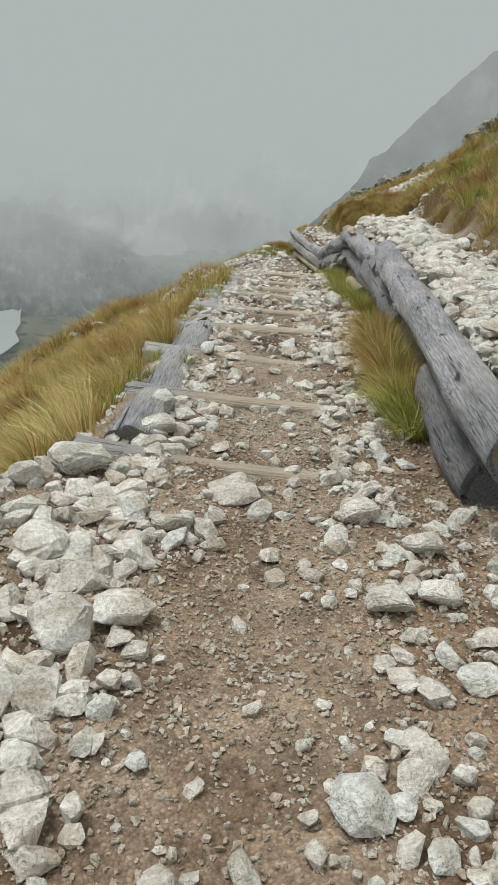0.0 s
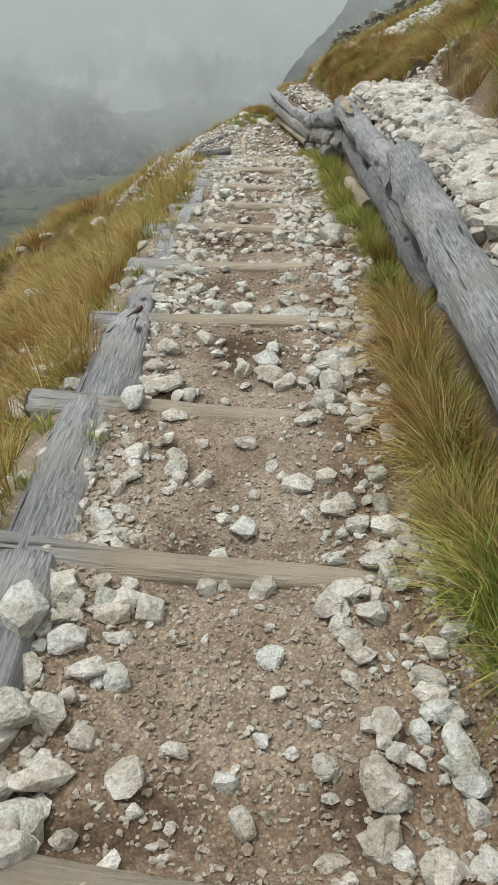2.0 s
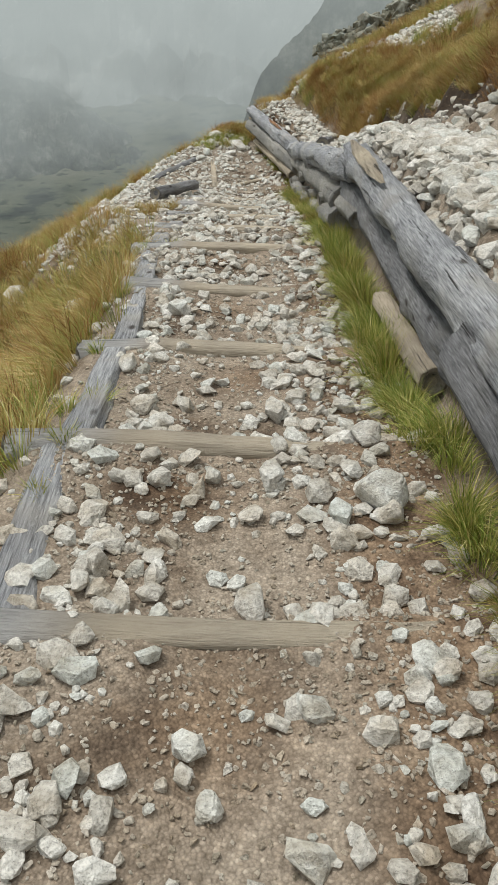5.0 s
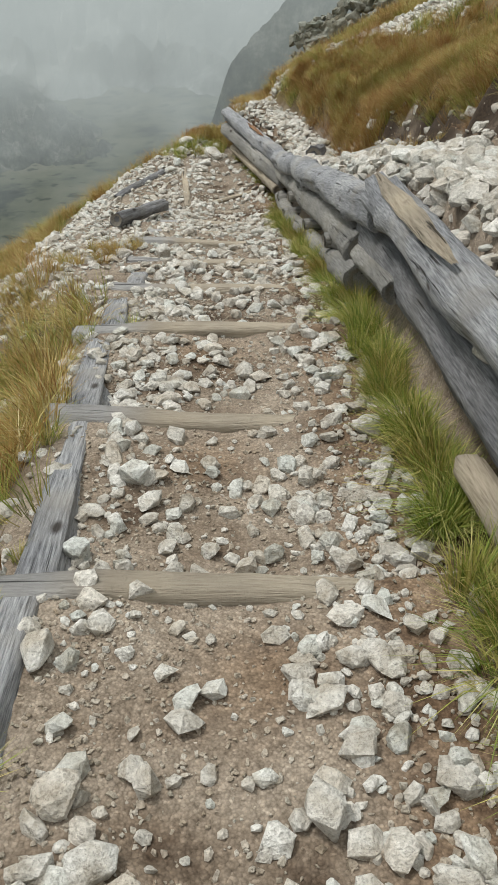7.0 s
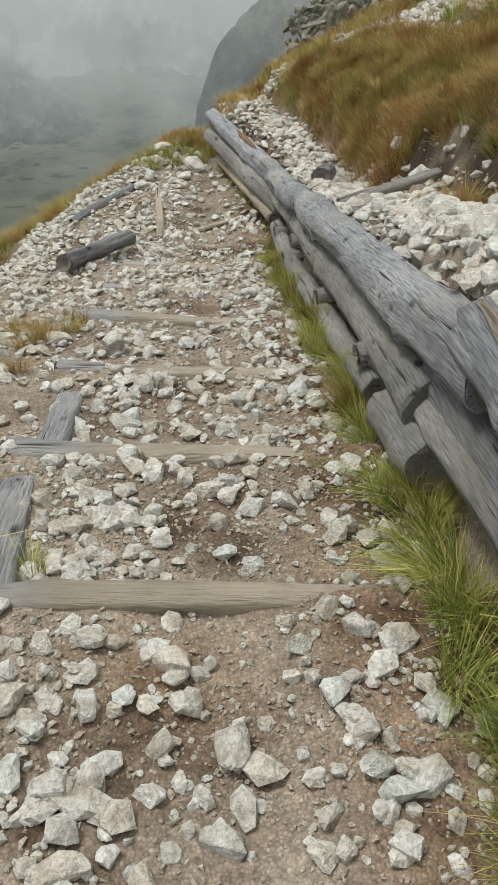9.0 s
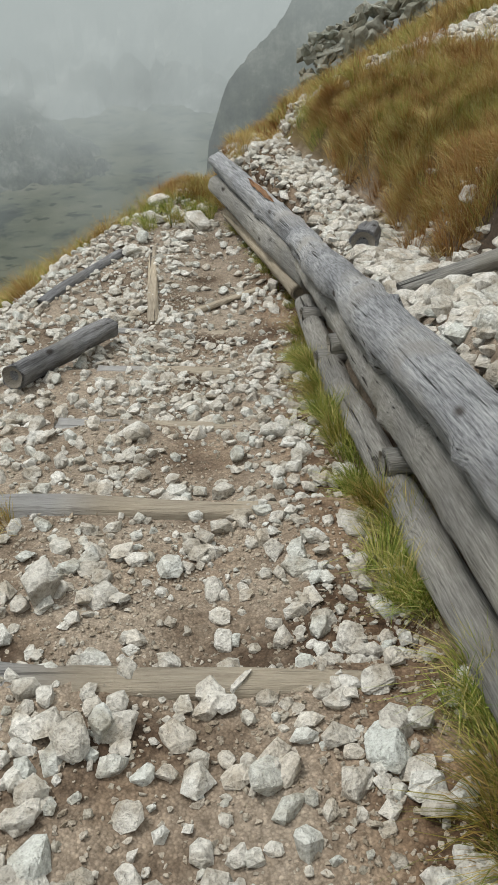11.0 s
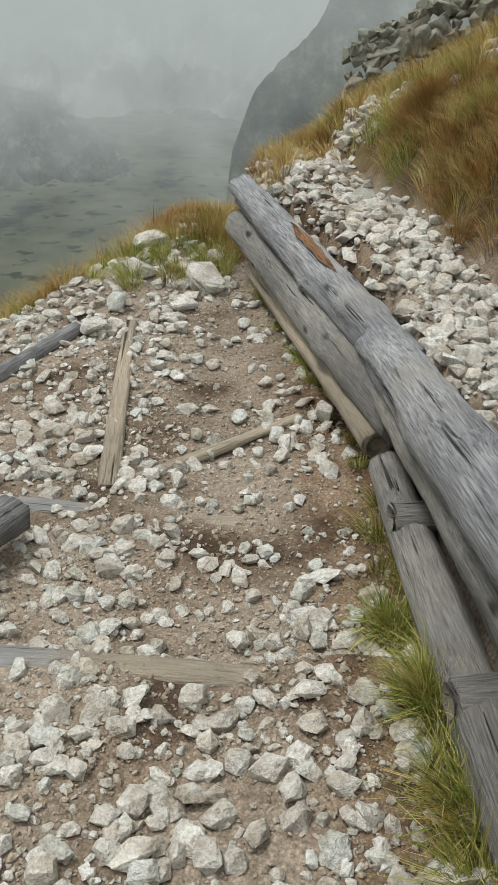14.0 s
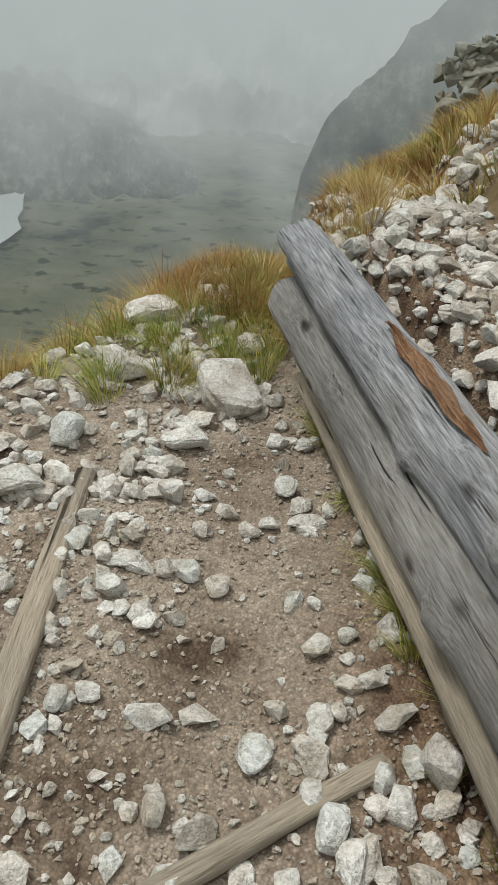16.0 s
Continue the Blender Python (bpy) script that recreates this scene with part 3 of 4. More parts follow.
# ---------------------------------------------------------------- stones
def stone_shape(seed, points=15, squash=(1, 0.8, 0.55)):
    rs = random.Random(seed)
    bm = bmesh.new()
    for _ in range(points):
        v = Vector((rs.gauss(0, 1), rs.gauss(0, 1), rs.gauss(0, 1))).normalized() * rs.uniform(0.82, 1.0)
        bm.verts.new((v.x * squash[0] * 0.5, v.y * squash[1] * 0.5, v.z * squash[2] * 0.5))
    got = bmesh.ops.convex_hull(bm, input=bm.verts)
    bmesh.ops.delete(bm, geom=[g for g in got["geom_interior"] if isinstance(g, bmesh.types.BMVert)], context="VERTS")
    bmesh.ops.bevel(bm, geom=list(bm.edges), offset=0.04, segments=2, affect="EDGES", clamp_overlap=True)
    bmesh.ops.triangulate(bm, faces=bm.faces)
    bmesh.ops.smooth_vert(bm, verts=bm.verts, factor=0.2, use_axis_x=True, use_axis_y=True, use_axis_z=True)
    off = rs.random() * 90
    for v in bm.verts:
        v.co *= 1 + 0.10 * noise.noise(v.co * 4 + Vector((off, 0, 0)))
    return bm


STONES = []
for s in range(14):
    bm = stone_shape(100 + s, 14 + s % 7, (1, random.Random(s).uniform(0.62, 0.95), random.Random(s + 50).uniform(0.4, 0.7)))
    me = bpy.data.meshes.new("stone")
    bm.to_mesh(me)
    bm.free()
    me.materials.append(STONE)
    STONES.append(me)

GRAVEL = []
for s in range(16):
    rs = random.Random(300 + s)
    bm = bmesh.new()
    for _ in range(17):
        v = Vector((rs.gauss(0, 1), rs.gauss(0, 1), rs.gauss(0, 1))).normalized() * rs.uniform(0.88, 1.0)
        bm.verts.new((v.x * 0.55, v.y * 0.45, v.z * 0.34))
    bmesh.ops.convex_hull(bm, input=bm.verts)
    bmesh.ops.triangulate(bm, faces=bm.faces)
    bm.verts.index_update()
    GRAVEL.append((np.array([v.co[:] for v in bm.verts]), np.array([[v.index for v in f.verts] for f in bm.faces])))
    bm.free()


PEBBLES = []
for s in range(16):
    rs = random.Random(700 + s)
    bm = bmesh.new()
    for _ in range(10):
        v = Vector((rs.gauss(0, 1), rs.gauss(0, 1), rs.gauss(0, 1))).normalized()
        bm.verts.new((v.x * 0.55, v.y * 0.45, v.z * 0.36))
    bmesh.ops.convex_hull(bm, input=bm.verts)
    bmesh.ops.triangulate(bm, faces=bm.faces)
    bm.verts.index_update()
    PEBBLES.append((np.array([v.co[:] for v in bm.verts]), np.array([[v.index for v in f.verts] for f in bm.faces])))
    bm.free()


def stone(x, y, size, tall=1.0, turn=0.0, kind=0, label="pale angular granite stone lying on the trail", sink=0.3, tilt=0.0, group="trail stones"):
    ob = new("stone", STONES[kind % len(STONES)])
    zext = max(v.co.z for v in ob.data.vertices)
    ob.matrix_world = Matrix.LocRotScale((x, y, ground_at(x, y) + size * tall * zext * (1 - sink)), Euler((tilt, tilt * 0.5, turn)), (size, size, size * tall))
    return tagged(ob, label, "stone", group)


def density(x, y):
    """How thickly rubble lies."""
    edge_l = np.exp(-((x + 0.46) / 0.17) ** 2)
    edge_r = np.exp(-((x - 0.34) / 0.20) ** 2) * (0.7 + 0.3 * smooth(-0.6, 0.6, y)) * (1 - 0.55 * smooth(6.5, 8.5, y))
    late = smooth(4.8, 8.5, y)
    base = (0.20 + 0.50 * late) * (0.35 + 0.65 * smooth(-0.4, 0.8, y))
    d = base + 1.2 * edge_l + 1.1 * edge_r
    d = d + 1.2 * (1 - smooth(-0.6, 0.2, y)) * smooth(-0.35, -0.6, x) + 0.7 * (1 - smooth(-1, 0, y)) * smooth(0.25, 0.5, x)
    d = d * (1 - 0.45 * smooth(14.3, 14.9, y) * (1 - smooth(16.0, 16.4, y)) * smooth(-0.62, -0.5, x))
    patch = 0.5 + 1.3 * np.clip(vnoise(x * 2.2 + 9, y * 2.2) + 0.25, 0, 1)
    for k, sy in enumerate(STEP_Y):
        d = d * (1 - 0.8 * np.exp(-((y - sy) / 0.05) ** 2) * (x > -0.8))
    up = x - wall_x(y)
    on_path = (1 - smooth(-0.02, 0.08, up + 0.12)) * (1 - smooth(0.05, 0.4, fold_x(y) - x))
    terrace = 1.5 * smooth(0.12, 0.22, up) * (1 - smooth(0.68, 0.85, up + 0.25 * vnoise(x * 1.1, y * 1.1))) * smooth(-2.8, -1.5, y) * (1 - 0.4 * smooth(10, 12, y) * (1 - smooth(13.5, 15, y)))
    scree = 0.9 * smooth(9.0, 10.2, y) * (1 - smooth(16.2, 17.0, y)) * smooth(0.0, 0.2, fold_x(y) - x + 0.3) * (1 - smooth(0.3, 0.9, fold_x(y) - x)) 
    bare = 1.8 * track(x, y) + 0.3 * smooth(0.7, 0.8, up) * (1 - smooth(1.0, 1.3, up)) * smooth(7, 8.5, y) * (1 - smooth(14, 15, y))
    return np.clip((d * patch) * on_path + terrace * (0.7 + patch * 0.4) + scree + bare, 0, 2)


def scatter(count, x0, x1, y0, y1, seed):
    r = np.random.default_rng(seed)
    x, y = r.uniform(x0, x1, count), r.uniform(y0, y1, count)
    keep = r.uniform(0, 1.6, count) < density(x, y)
    return x[keep], y[keep]


def rubble(name, xs, ys, sizes, seed, label, shapes=GRAVEL):
    r = np.random.default_rng(seed)
    zs = height(xs, ys)
    verts, faces, base = [], [], 0
    for x, y, z, s in zip(xs, ys, zs, sizes):
        v, f = shapes[r.integers(len(shapes))]
        e = Euler((r.uniform(-0.5, 0.5), r.uniform(-0.5, 0.5), r.uniform(0, 6.28))).to_matrix()
        v = (v * (s * r.uniform(0.75, 1.3), s, s * r.uniform(0.7, 1.2))) @ np.array(e).T + (x, y, z + s * 0.14)
        verts.append(v)
        faces.append(f + base)
        base += len(v)
    ob = joined(name, np.concatenate(verts).tolist(), np.concatenate(faces).tolist(), GRIT if shapes is PEBBLES else STONE_MANY)
    return tagged(ob, label, "gravel", kind="stuff")


def placed_stone(x, y, s, q):
    """A large stone at a known spot; q turns its long side along the trail."""
    k = random.Random(int(x * 1000) + int(y * 7919))
    stone(x, y, s, k.uniform(0.8, 1.15), q * 1.57 + k.uniform(-0.35, 0.35), k.randrange(14), sink=0.25, tilt=k.uniform(-0.2, 0.2))


for x, y, s, q in [
    (-0.14, -0.31, 0.19, 0), (-0.76, -0.25, 0.33, 0), (-0.92, -0.41, 0.18, 0), (-0.7, -0.91, 0.31, 1), (-0.51, -1.39, 0.24, 1),
    (-0.38, -1.27, 0.22, 0), (-0.49, -1.64, 0.18, 1), (-0.33, -0.71, 0.18, 0), (-0.31, -1.42, 0.09, 0), (-0.34, -1.57, 0.09, 0),
    (0.22, -1.88, 0.19, 1), (0.5, -0.78, 0.17, 0), (0.36, -1.13, 0.19, 0), (0.5, -1.09, 0.16, 0), (0.54, -1.46, 0.14, 0),
    (0.3, -1.88, 0.08, 1), (0.36, -1.5, 0.08, 0), (0.3, -0.52, 0.17, 0), (0.11, -1.7, 0.05, 0), (-0.15, -2.08, 0.13, 1),
    (0.01, -2.03, 0.12, 1), (-0.37, -2.06, 0.11, 0), (-0.33, -1.95, 0.09, 1), (0.13, -1.99, 0.08, 1),
]:
    placed_stone(x, y, s, q)
for x, y, s, q in [
    (0.44, -1.79, 0.08, 0), (0.36, -1.99, 0.09, 1), (-0.36, -1.78, 0.08, 1), (-0.24, -1.79, 0.08, 1), (-0.21, -0.88, 0.08, 1),
    (-0.41, -1.01, 0.11, 1), (-0.74, -0.53, 0.15, 0), (-0.6, -0.25, 0.12, 0), (-0.61, -0.49, 0.14, 1), (-0.49, -1.84, 0.11, 0),
    (-0.59, -1.53, 0.12, 1),
]:
    placed_stone(x, y, s, q)
for x, y, s, q in [
    (-0.14, -0.38, 0.23, 0), (-0.0, 0.08, 0.09, 1), (0.17, -0.0, 0.08, 0), (-0.15, 0.24, 0.08, 0), (0.17, 0.2, 0.1, 1),
    (0.06, 0.5, 0.12, 0), (0.31, -0.57, 0.18, 0), (0.16, -0.56, 0.08, 0), (0.05, -0.51, 0.09, 0), (0.46, 0.25, 0.14, 1),
    (0.3, 0.13, 0.09, 1), (0.3, 0.29, 0.1, 1), (0.44, -0.03, 0.08, 1), (-0.54, 0.3, 0.21, 0), (-0.53, 0.12, 0.19, 0),
    (-0.56, 0.61, 0.23, 1), (-0.45, 0.55, 0.13, 0), (-0.37, 0.46, 0.12, 0), (0.4, 1.33, 0.09, 0), (0.56, 0.1, 0.11, 0),
    (0.45, 0.97, 0.09, 0), (0.34, 0.83, 0.12, 0), (0.03, 2.3, 0.15, 0), (0.29, 2.24, 0.14, 0),
]:
    placed_stone(x, y, s, q)
for x, y, s, q in [
    (-0.28, -0.63, 0.07, 1), (-0.2, -0.61, 0.09, 1),
]:
    placed_stone(x, y, s, q)
for x, y, s, q in [
    (0.03, 2.29, 0.17, 1), (0.05, 2.16, 0.16, 1), (0.29, 2.04, 0.18, 1), (0.27, 1.92, 0.14, 0), (0.3, 2.29, 0.15, 0),
    (0.31, 2.61, 0.11, 0), (0.22, 2.13, 0.13, 1), (-0.43, 2.43, 0.14, 1), (-0.38, 2.05, 0.19, 0), (-0.14, 1.99, 0.08, 1),
    (-0.23, 3.07, 0.14, 1), (-0.1, 3.02, 0.18, 0), (0.16, 2.84, 0.2, 0), (-0.33, 1.97, 0.09, 1), (-0.29, 1.99, 0.12, 1),
    (-0.47, 1.8, 0.17, 1), (-0.49, 2.11, 0.09, 1), (0.38, 1.86, 0.13, 1), (0.23, 2.87, 0.1, 0), (0.45, 3.25, 0.11, 1),
    (0.44, 4.31, 0.13, 0), (0.01, 3.94, 0.16, 1), (0.17, 3.81, 0.11, 0), (0.47, 2.47, 0.15, 1),
]:
    placed_stone(x, y, s, q)
for x, y, s, q in [
    (-0.13, 3.36, 0.08, 1), (-0.07, 3.29, 0.11, 1),
]:
    placed_stone(x, y, s, q)
for x, y, s, q in [
    (0.08, 4.56, 0.16, 1), (0.23, 4.45, 0.14, 1), (0.43, 4.39, 0.22, 1), (0.29, 4.32, 0.14, 1), (0.01, 4.36, 0.11, 0),
    (0.35, 4.58, 0.12, 1), (-0.44, 5.27, 0.18, 0), (-0.36, 5.12, 0.14, 0), (-0.33, 5.03, 0.11, 0), (-0.43, 4.96, 0.12, 0),
    (-0.43, 4.88, 0.09, 0), (-0.34, 4.84, 0.15, 0), (-0.28, 4.9, 0.1, 0), (-0.07, 4.82, 0.07, 0), (-0.1, 4.91, 0.12, 0),
    (0.11, 5.22, 0.16, 1), (0.21, 5.41, 0.11, 0), (0.5, 5.51, 0.14, 0), (0.43, 4.81, 0.16, 1), (0.38, 4.94, 0.12, 1),
    (0.26, 4.92, 0.11, 1), (0.47, 4.72, 0.1, 0), (0.57, 6.42, 0.13, 1), (0.48, 6.91, 0.16, 0),
]:
    placed_stone(x, y, s, q)
for x, y, s, q in [
    (-0.57, 5.69, 0.15, 1), (-0.25, 5.99, 0.13, 0), (-0.44, 6.03, 0.13, 0), (-0.55, 6.19, 0.14, 0), (-0.4, 6.6, 0.16, 0),
    (0.11, 4.77, 0.11, 1),
]:
    placed_stone(x, y, s, q)
for x, y, s, q in [
    (-0.29, 8.26, 0.18, 1), (-0.2, 8.55, 0.09, 0), (0.03, 8.8, 0.13, 0), (0.41, 8.59, 0.11, 0), (-0.35, 9.03, 0.12, 1),
    (-0.41, 9.53, 0.17, 0), (-0.93, 10.79, 0.21, 0), (0.01, 7.68, 0.15, 1), (-0.16, 7.7, 0.08, 1), (-0.2, 7.98, 0.07, 0),
    (-0.34, 7.8, 0.11, 1), (0.48, 9.9, 0.11, 0), (0.51, 8.41, 0.13, 1), (-0.13, 7.9, 0.09, 0),
]:
    placed_stone(x, y, s, q)
for x, y, s, q in [
    (-0.57, 10.61, 0.21, 1), (-0.38, 10.58, 0.13, 1), (-0.18, 10.74, 0.14, 1), (0.0, 10.39, 0.1, 1), (-0.16, 10.3, 0.09, 0),
    (0.38, 10.33, 0.14, 1), (0.02, 10.15, 0.11, 1), (-0.36, 9.89, 0.17, 1), (-0.29, 9.94, 0.12, 1), (0.38, 9.83, 0.17, 1),
    (0.4, 10.04, 0.12, 0), (0.06, 9.83, 0.07, 1), (-0.42, 12.0, 0.18, 0), (-0.16, 11.16, 0.13, 0), (0.25, 11.98, 0.16, 0),
    (0.07, 11.8, 0.13, 1), (0.33, 10.86, 0.1, 0), (-0.44, 11.19, 0.13, 0), (-0.08, 12.49, 0.15, 0), (0.25, 11.6, 0.1, 0),
]:
    placed_stone(x, y, s, q)
for x, y, s, q in [
    (0.02, 15.06, 0.13, 1), (0.44, 15.07, 0.17, 1), (0.21, 15.2, 0.08, 1), (-0.32, 15.98, 0.13, 0), (0.04, 16.08, 0.12, 1),
    (0.12, 15.9, 0.15, 0), (0.0, 15.9, 0.09, 0), (-0.22, 16.01, 0.09, 0), (-0.64, 16.73, 0.29, 0), (-0.22, 16.65, 0.38, 1),
    (-0.17, 17.04, 0.19, 1), (-0.33, 16.3, 0.21, 0), (0.1, 16.35, 0.11, 1), (0.24, 15.44, 0.09, 0), (0.15, 14.97, 0.11, 1),
    (0.2, 14.9, 0.14, 1), (0.11, 14.78, 0.1, 1), (0.24, 14.83, 0.12, 1), (0.02, 14.79, 0.08, 1), (-0.46, 15.14, 0.1, 1),
    (-0.39, 15.17, 0.08, 0), (-0.3, 15.42, 0.09, 0), (-0.13, 15.6, 0.11, 1), (-0.74, 16.23, 0.19, 1),
]:
    placed_stone(x, y, s, q)
for x, y, s, q in [
    (-0.81, 15.92, 0.24, 0), (-0.62, 17.2, 0.33, 0), (0.41, 15.44, 0.08, 0), (-0.18, 14.9, 0.1, 1),
]:
    placed_stone(x, y, s, q)

r = np.random.default_rng(5)
xs, ys = scatter(74000, -2.4, 3.2, -3.6, 19, 11)
sizes = 0.026 + 0.085 * r.random(len(xs)) ** 2.6
up = xs - wall_x(ys)
fine_end = 1 - 0.25 * smooth(13.0, 15.5, ys)
sizes = np.where(up > 0.15, (sizes * 1.3 + 0.025 * r.random(len(xs)) + 0.10 * r.random(len(xs)) ** 8) * fine_end, sizes)
sizes = np.where((ys < 0.4) & (xs < -0.4), sizes * 1.35, sizes)
order = np.argsort(-sizes)
big, rest = order[:110], order[110:]
for k in big:
    where = "pale angular granite stone lying on the trail" if up[k] < 0.1 else "pale angular granite block on the rubble terrace"
    stone(xs[k], ys[k], sizes[k] * 1.1, r.uniform(0.8, 1.2), r.uniform(0, 6.28), int(r.integers(14)), where, 0.3, r.uniform(-0.35, 0.35))
rubble("rubble", xs[rest], ys[rest], sizes[rest], 21, "pale broken granite rubble scattered along the trail")
xs, ys = scatter(80000, -1.6, 3.2, -3.4, 19, 12)
rubble("gravel", xs, ys, 0.009 + 0.02 * r.random(len(xs)) ** 2, 22, "fine pale gravel trodden into the trail", PEBBLES)
r = np.random.default_rng(15)
for k in range(46):
    y = r.uniform(-1.2, 13.6)
    x = wall_x(y) + r.uniform(0.34, 0.8)
    stone(x, y, r.uniform(0.16, 0.34), r.uniform(0.45, 0.8), r.uniform(0, 6.28), int(r.integers(14)), "pale flat granite slab on the rubble terrace", 0.2, r.uniform(-0.3, 0.3), "terrace slabs")
r = np.random.default_rng(19)
for k in range(48):
    y = r.uniform(2.0, 16.5)
    x = fold_x(y) - r.uniform(0.35, 2.4)
    stone(x, y, r.uniform(0.12, 0.34), r.uniform(0.6, 0.9), r.uniform(0, 6.28), int(r.integers(14)), "pale granite stone half sunk in the slope grass", 0.1, r.uniform(-0.3, 0.3), "slope stones")
r = np.random.default_rng(6)
xs, ys = r.uniform(-0.75, 0.65, 52000), r.uniform(-2.6, 17.0, 52000)
keep = r.random(len(xs)) < 0.35 + 0.65 * smooth(-0.15, 0.15, vnoise(xs * 2.6 + 30, ys * 2.6))
xs, ys = xs[keep], ys[keep]
rubble("grit", xs, ys, 0.007 + 0.017 * r.random(len(xs)) ** 1.6, 23, "small grit on the bare trail soil", PEBBLES)
xs, ys = r.uniform(-1.0, 0.95, 8000), r.uniform(-2.6, 0.6, 8000)
rubble("gravel", xs, ys, 0.009 + 0.020 * r.random(len(xs)) ** 2.5, 24, "loose gravel where the trail begins", PEBBLES)


# ---------------------------------------------------------------- grass
def tussocks(name, xs, ys, sizes, blades, mat, seed, label, lean=(-0.5, -0.1), width=0.0019):
    r = np.random.default_rng(seed)
    n = len(xs) * blades
    cx, cy, s = np.repeat(xs, blades), np.repeat(ys, blades), np.repeat(sizes, blades)
    a = r.uniform(0, 2 * np.pi, n)
    rad = np.sqrt(r.random(n)) * s * 0.28
    bx, by = cx + np.cos(a) * rad, cy + np.sin(a) * rad
    bz = height(bx, by) - 0.01
    ln = s * r.uniform(0.55, 1.15, n)
    out = 0.25 + 0.75 * rad / (s * 0.28)
    tl = np.repeat(r.normal(0, 0.22, (len(xs), 2)), blades, axis=0)
    dx = np.cos(a) * out * 0.6 + lean[0] * 0.55 + tl[:, 0] + r.normal(0, 0.16, n)
    dy = np.sin(a) * out * 0.6 + lean[1] * 0.55 + tl[:, 1] + r.normal(0, 0.16, n)
    w = width * r.uniform(0.7, 1.4, n) * (0.6 + s * 1.3)
    t = r.uniform(0, 2 * np.pi, n)
    px, py = np.cos(t) * w, np.sin(t) * w
    pts = []
    for u, wd in ((0.0, 1.0), (0.5, 0.8), (1.0, 0.0)):
        q = np.stack([bx + dx * ln * u ** 1.6, by + dy * ln * u ** 1.6, bz + ln * (u - 0.42 * u * u * np.hypot(dx, dy))], -1)
        if wd:
            o = np.stack([px, py, np.zeros(n)], -1) * wd
            pts += [q - o, q + o]
        else:
            pts.append(q)
    verts = np.stack(pts, 1).reshape(-1, 3)
    b0 = np.arange(n) * 5
    f1 = np.stack([b0, b0 + 1, b0 + 3], -1)
    f2 = np.stack([b0, b0 + 3, b0 + 2], -1)
    f3 = np.stack([b0 + 2, b0 + 3, b0 + 4], -1)
    ob = joined(name, verts.tolist(), np.concatenate([f1, f2, f3]).tolist(), mat, True)
    return tagged(ob, label, "grass", kind="stuff")


def field(count, x0, x1, y0, y1, seed, test):
    r = np.random.default_rng(seed)
    x, y = r.uniform(x0, x1, count), r.uniform(y0, y1, count)
    k = r.random(count) < test(x, y)
    return x[k], y[k], r.uniform(0.7, 1.3, count)[k]


def on_left(x, y):
    return smooth(0.0, 0.16, fold_x(y) - x) * np.maximum(turf_mask(x, y), smooth(0.0, 0.2, fold_x(y) - x) * (1 - smooth(8.6, 9.4, y)))


def on_right(x, y):
    return smooth(0.78, 1.05, x - wall_x(y) - 1.15 * cut(y)) * turf_mask(x, y) * (0.65 + 0.35 * smooth(-0.1, 0.1, vnoise(x * 0.8, y * 0.8)))


x, y, s = field(1500, -3.6, -0.7, -3, 20, 31, on_left)
tussocks("dry_grass", x, y, s * 0.27, 120, GRASS_GOLD, 41, "long dry golden grass hanging down the slope")
x, y, s = field(1700, -12, -3.4, -2, 26, 32, on_left)
tussocks("dry_grass", x, y, s * 0.34, 48, GRASS_GOLD, 42, "long dry golden grass hanging down the slope", width=0.006)
x, y, s = field(2700, 1.0, 4.2, -2, 22, 33, on_right)
tussocks("dry_grass", x, y, s * 0.19, 80, GRASS_GOLD, 43, "dry golden grass on the uphill bank")
x, y, s = field(2200, 3.8, 16, -2, 34, 34, on_right)
tussocks("dry_grass", x, y, s * 0.30, 44, GRASS_GOLD, 44, "dry golden grass on the uphill bank", width=0.007)
x, y, s = field(1500, 0.8, 5, 3, 24, 35, on_right)
tussocks("green_grass", x, y, s * 0.20, 70, GRASS_GREEN, 45, "yellow-green grass on the uphill bank")
x, y, s = field(1100, -3, -0.75, 0, 20, 36, lambda x, y: on_left(x, y) * (0.35 + 0.65 * smooth(3, 6, y)))
tussocks("green_grass", x, y, s * 0.26, 45, GRASS_GREEN, 46, "yellow-green grass beside the edge logs")
x, y, s = field(330, 0.8, 4, 3, 20, 37, on_right)
tussocks("russet_grass", x, y, s * 0.30, 45, GRASS_RUST, 47, "rust-red autumn grass on the bank")
x, y, s = field(420, -3, 0.2, 3.0, 20, 38, on_left)
tussocks("russet_grass", x, y, s * 0.34, 45, GRASS_RUST, 48, "rust-red autumn grass at the trail edge")

bank = lambda x, y: (1 - track(x, y)) * smooth(0.72, 0.9, x - wall_x(y) - 1.15 * cut(y)) * (1 - smooth(1.9, 2.3, x - wall_x(y)))
x, y, s = field(520, 1.1, 2.9, 12.4, 17.0, 81, bank)
tussocks("bank_grass", x, y, s * 0.22, 110, GRASS_RUST, 82, "rust-red matted grass on the bank", (-0.35, -0.1))
x, y, s = field(560, 1.1, 2.9, 11.6, 17.2, 83, bank)
tussocks("bank_grass", x, y, s * 0.22, 110, GRASS_GOLD, 84, "golden matted grass on the bank", (-0.35, -0.1))
x, y, s = field(200, 1.3, 3.0, 7.5, 16.5, 85, lambda x, y: smooth(0.85, 1.0, x - wall_x(y) - 1.15 * cut(y)))
tussocks("bank_grass", x, y, s * 0.21, 110, GRASS_GREEN, 86, "olive-green matted grass on the bank", (-0.35, -0.1))

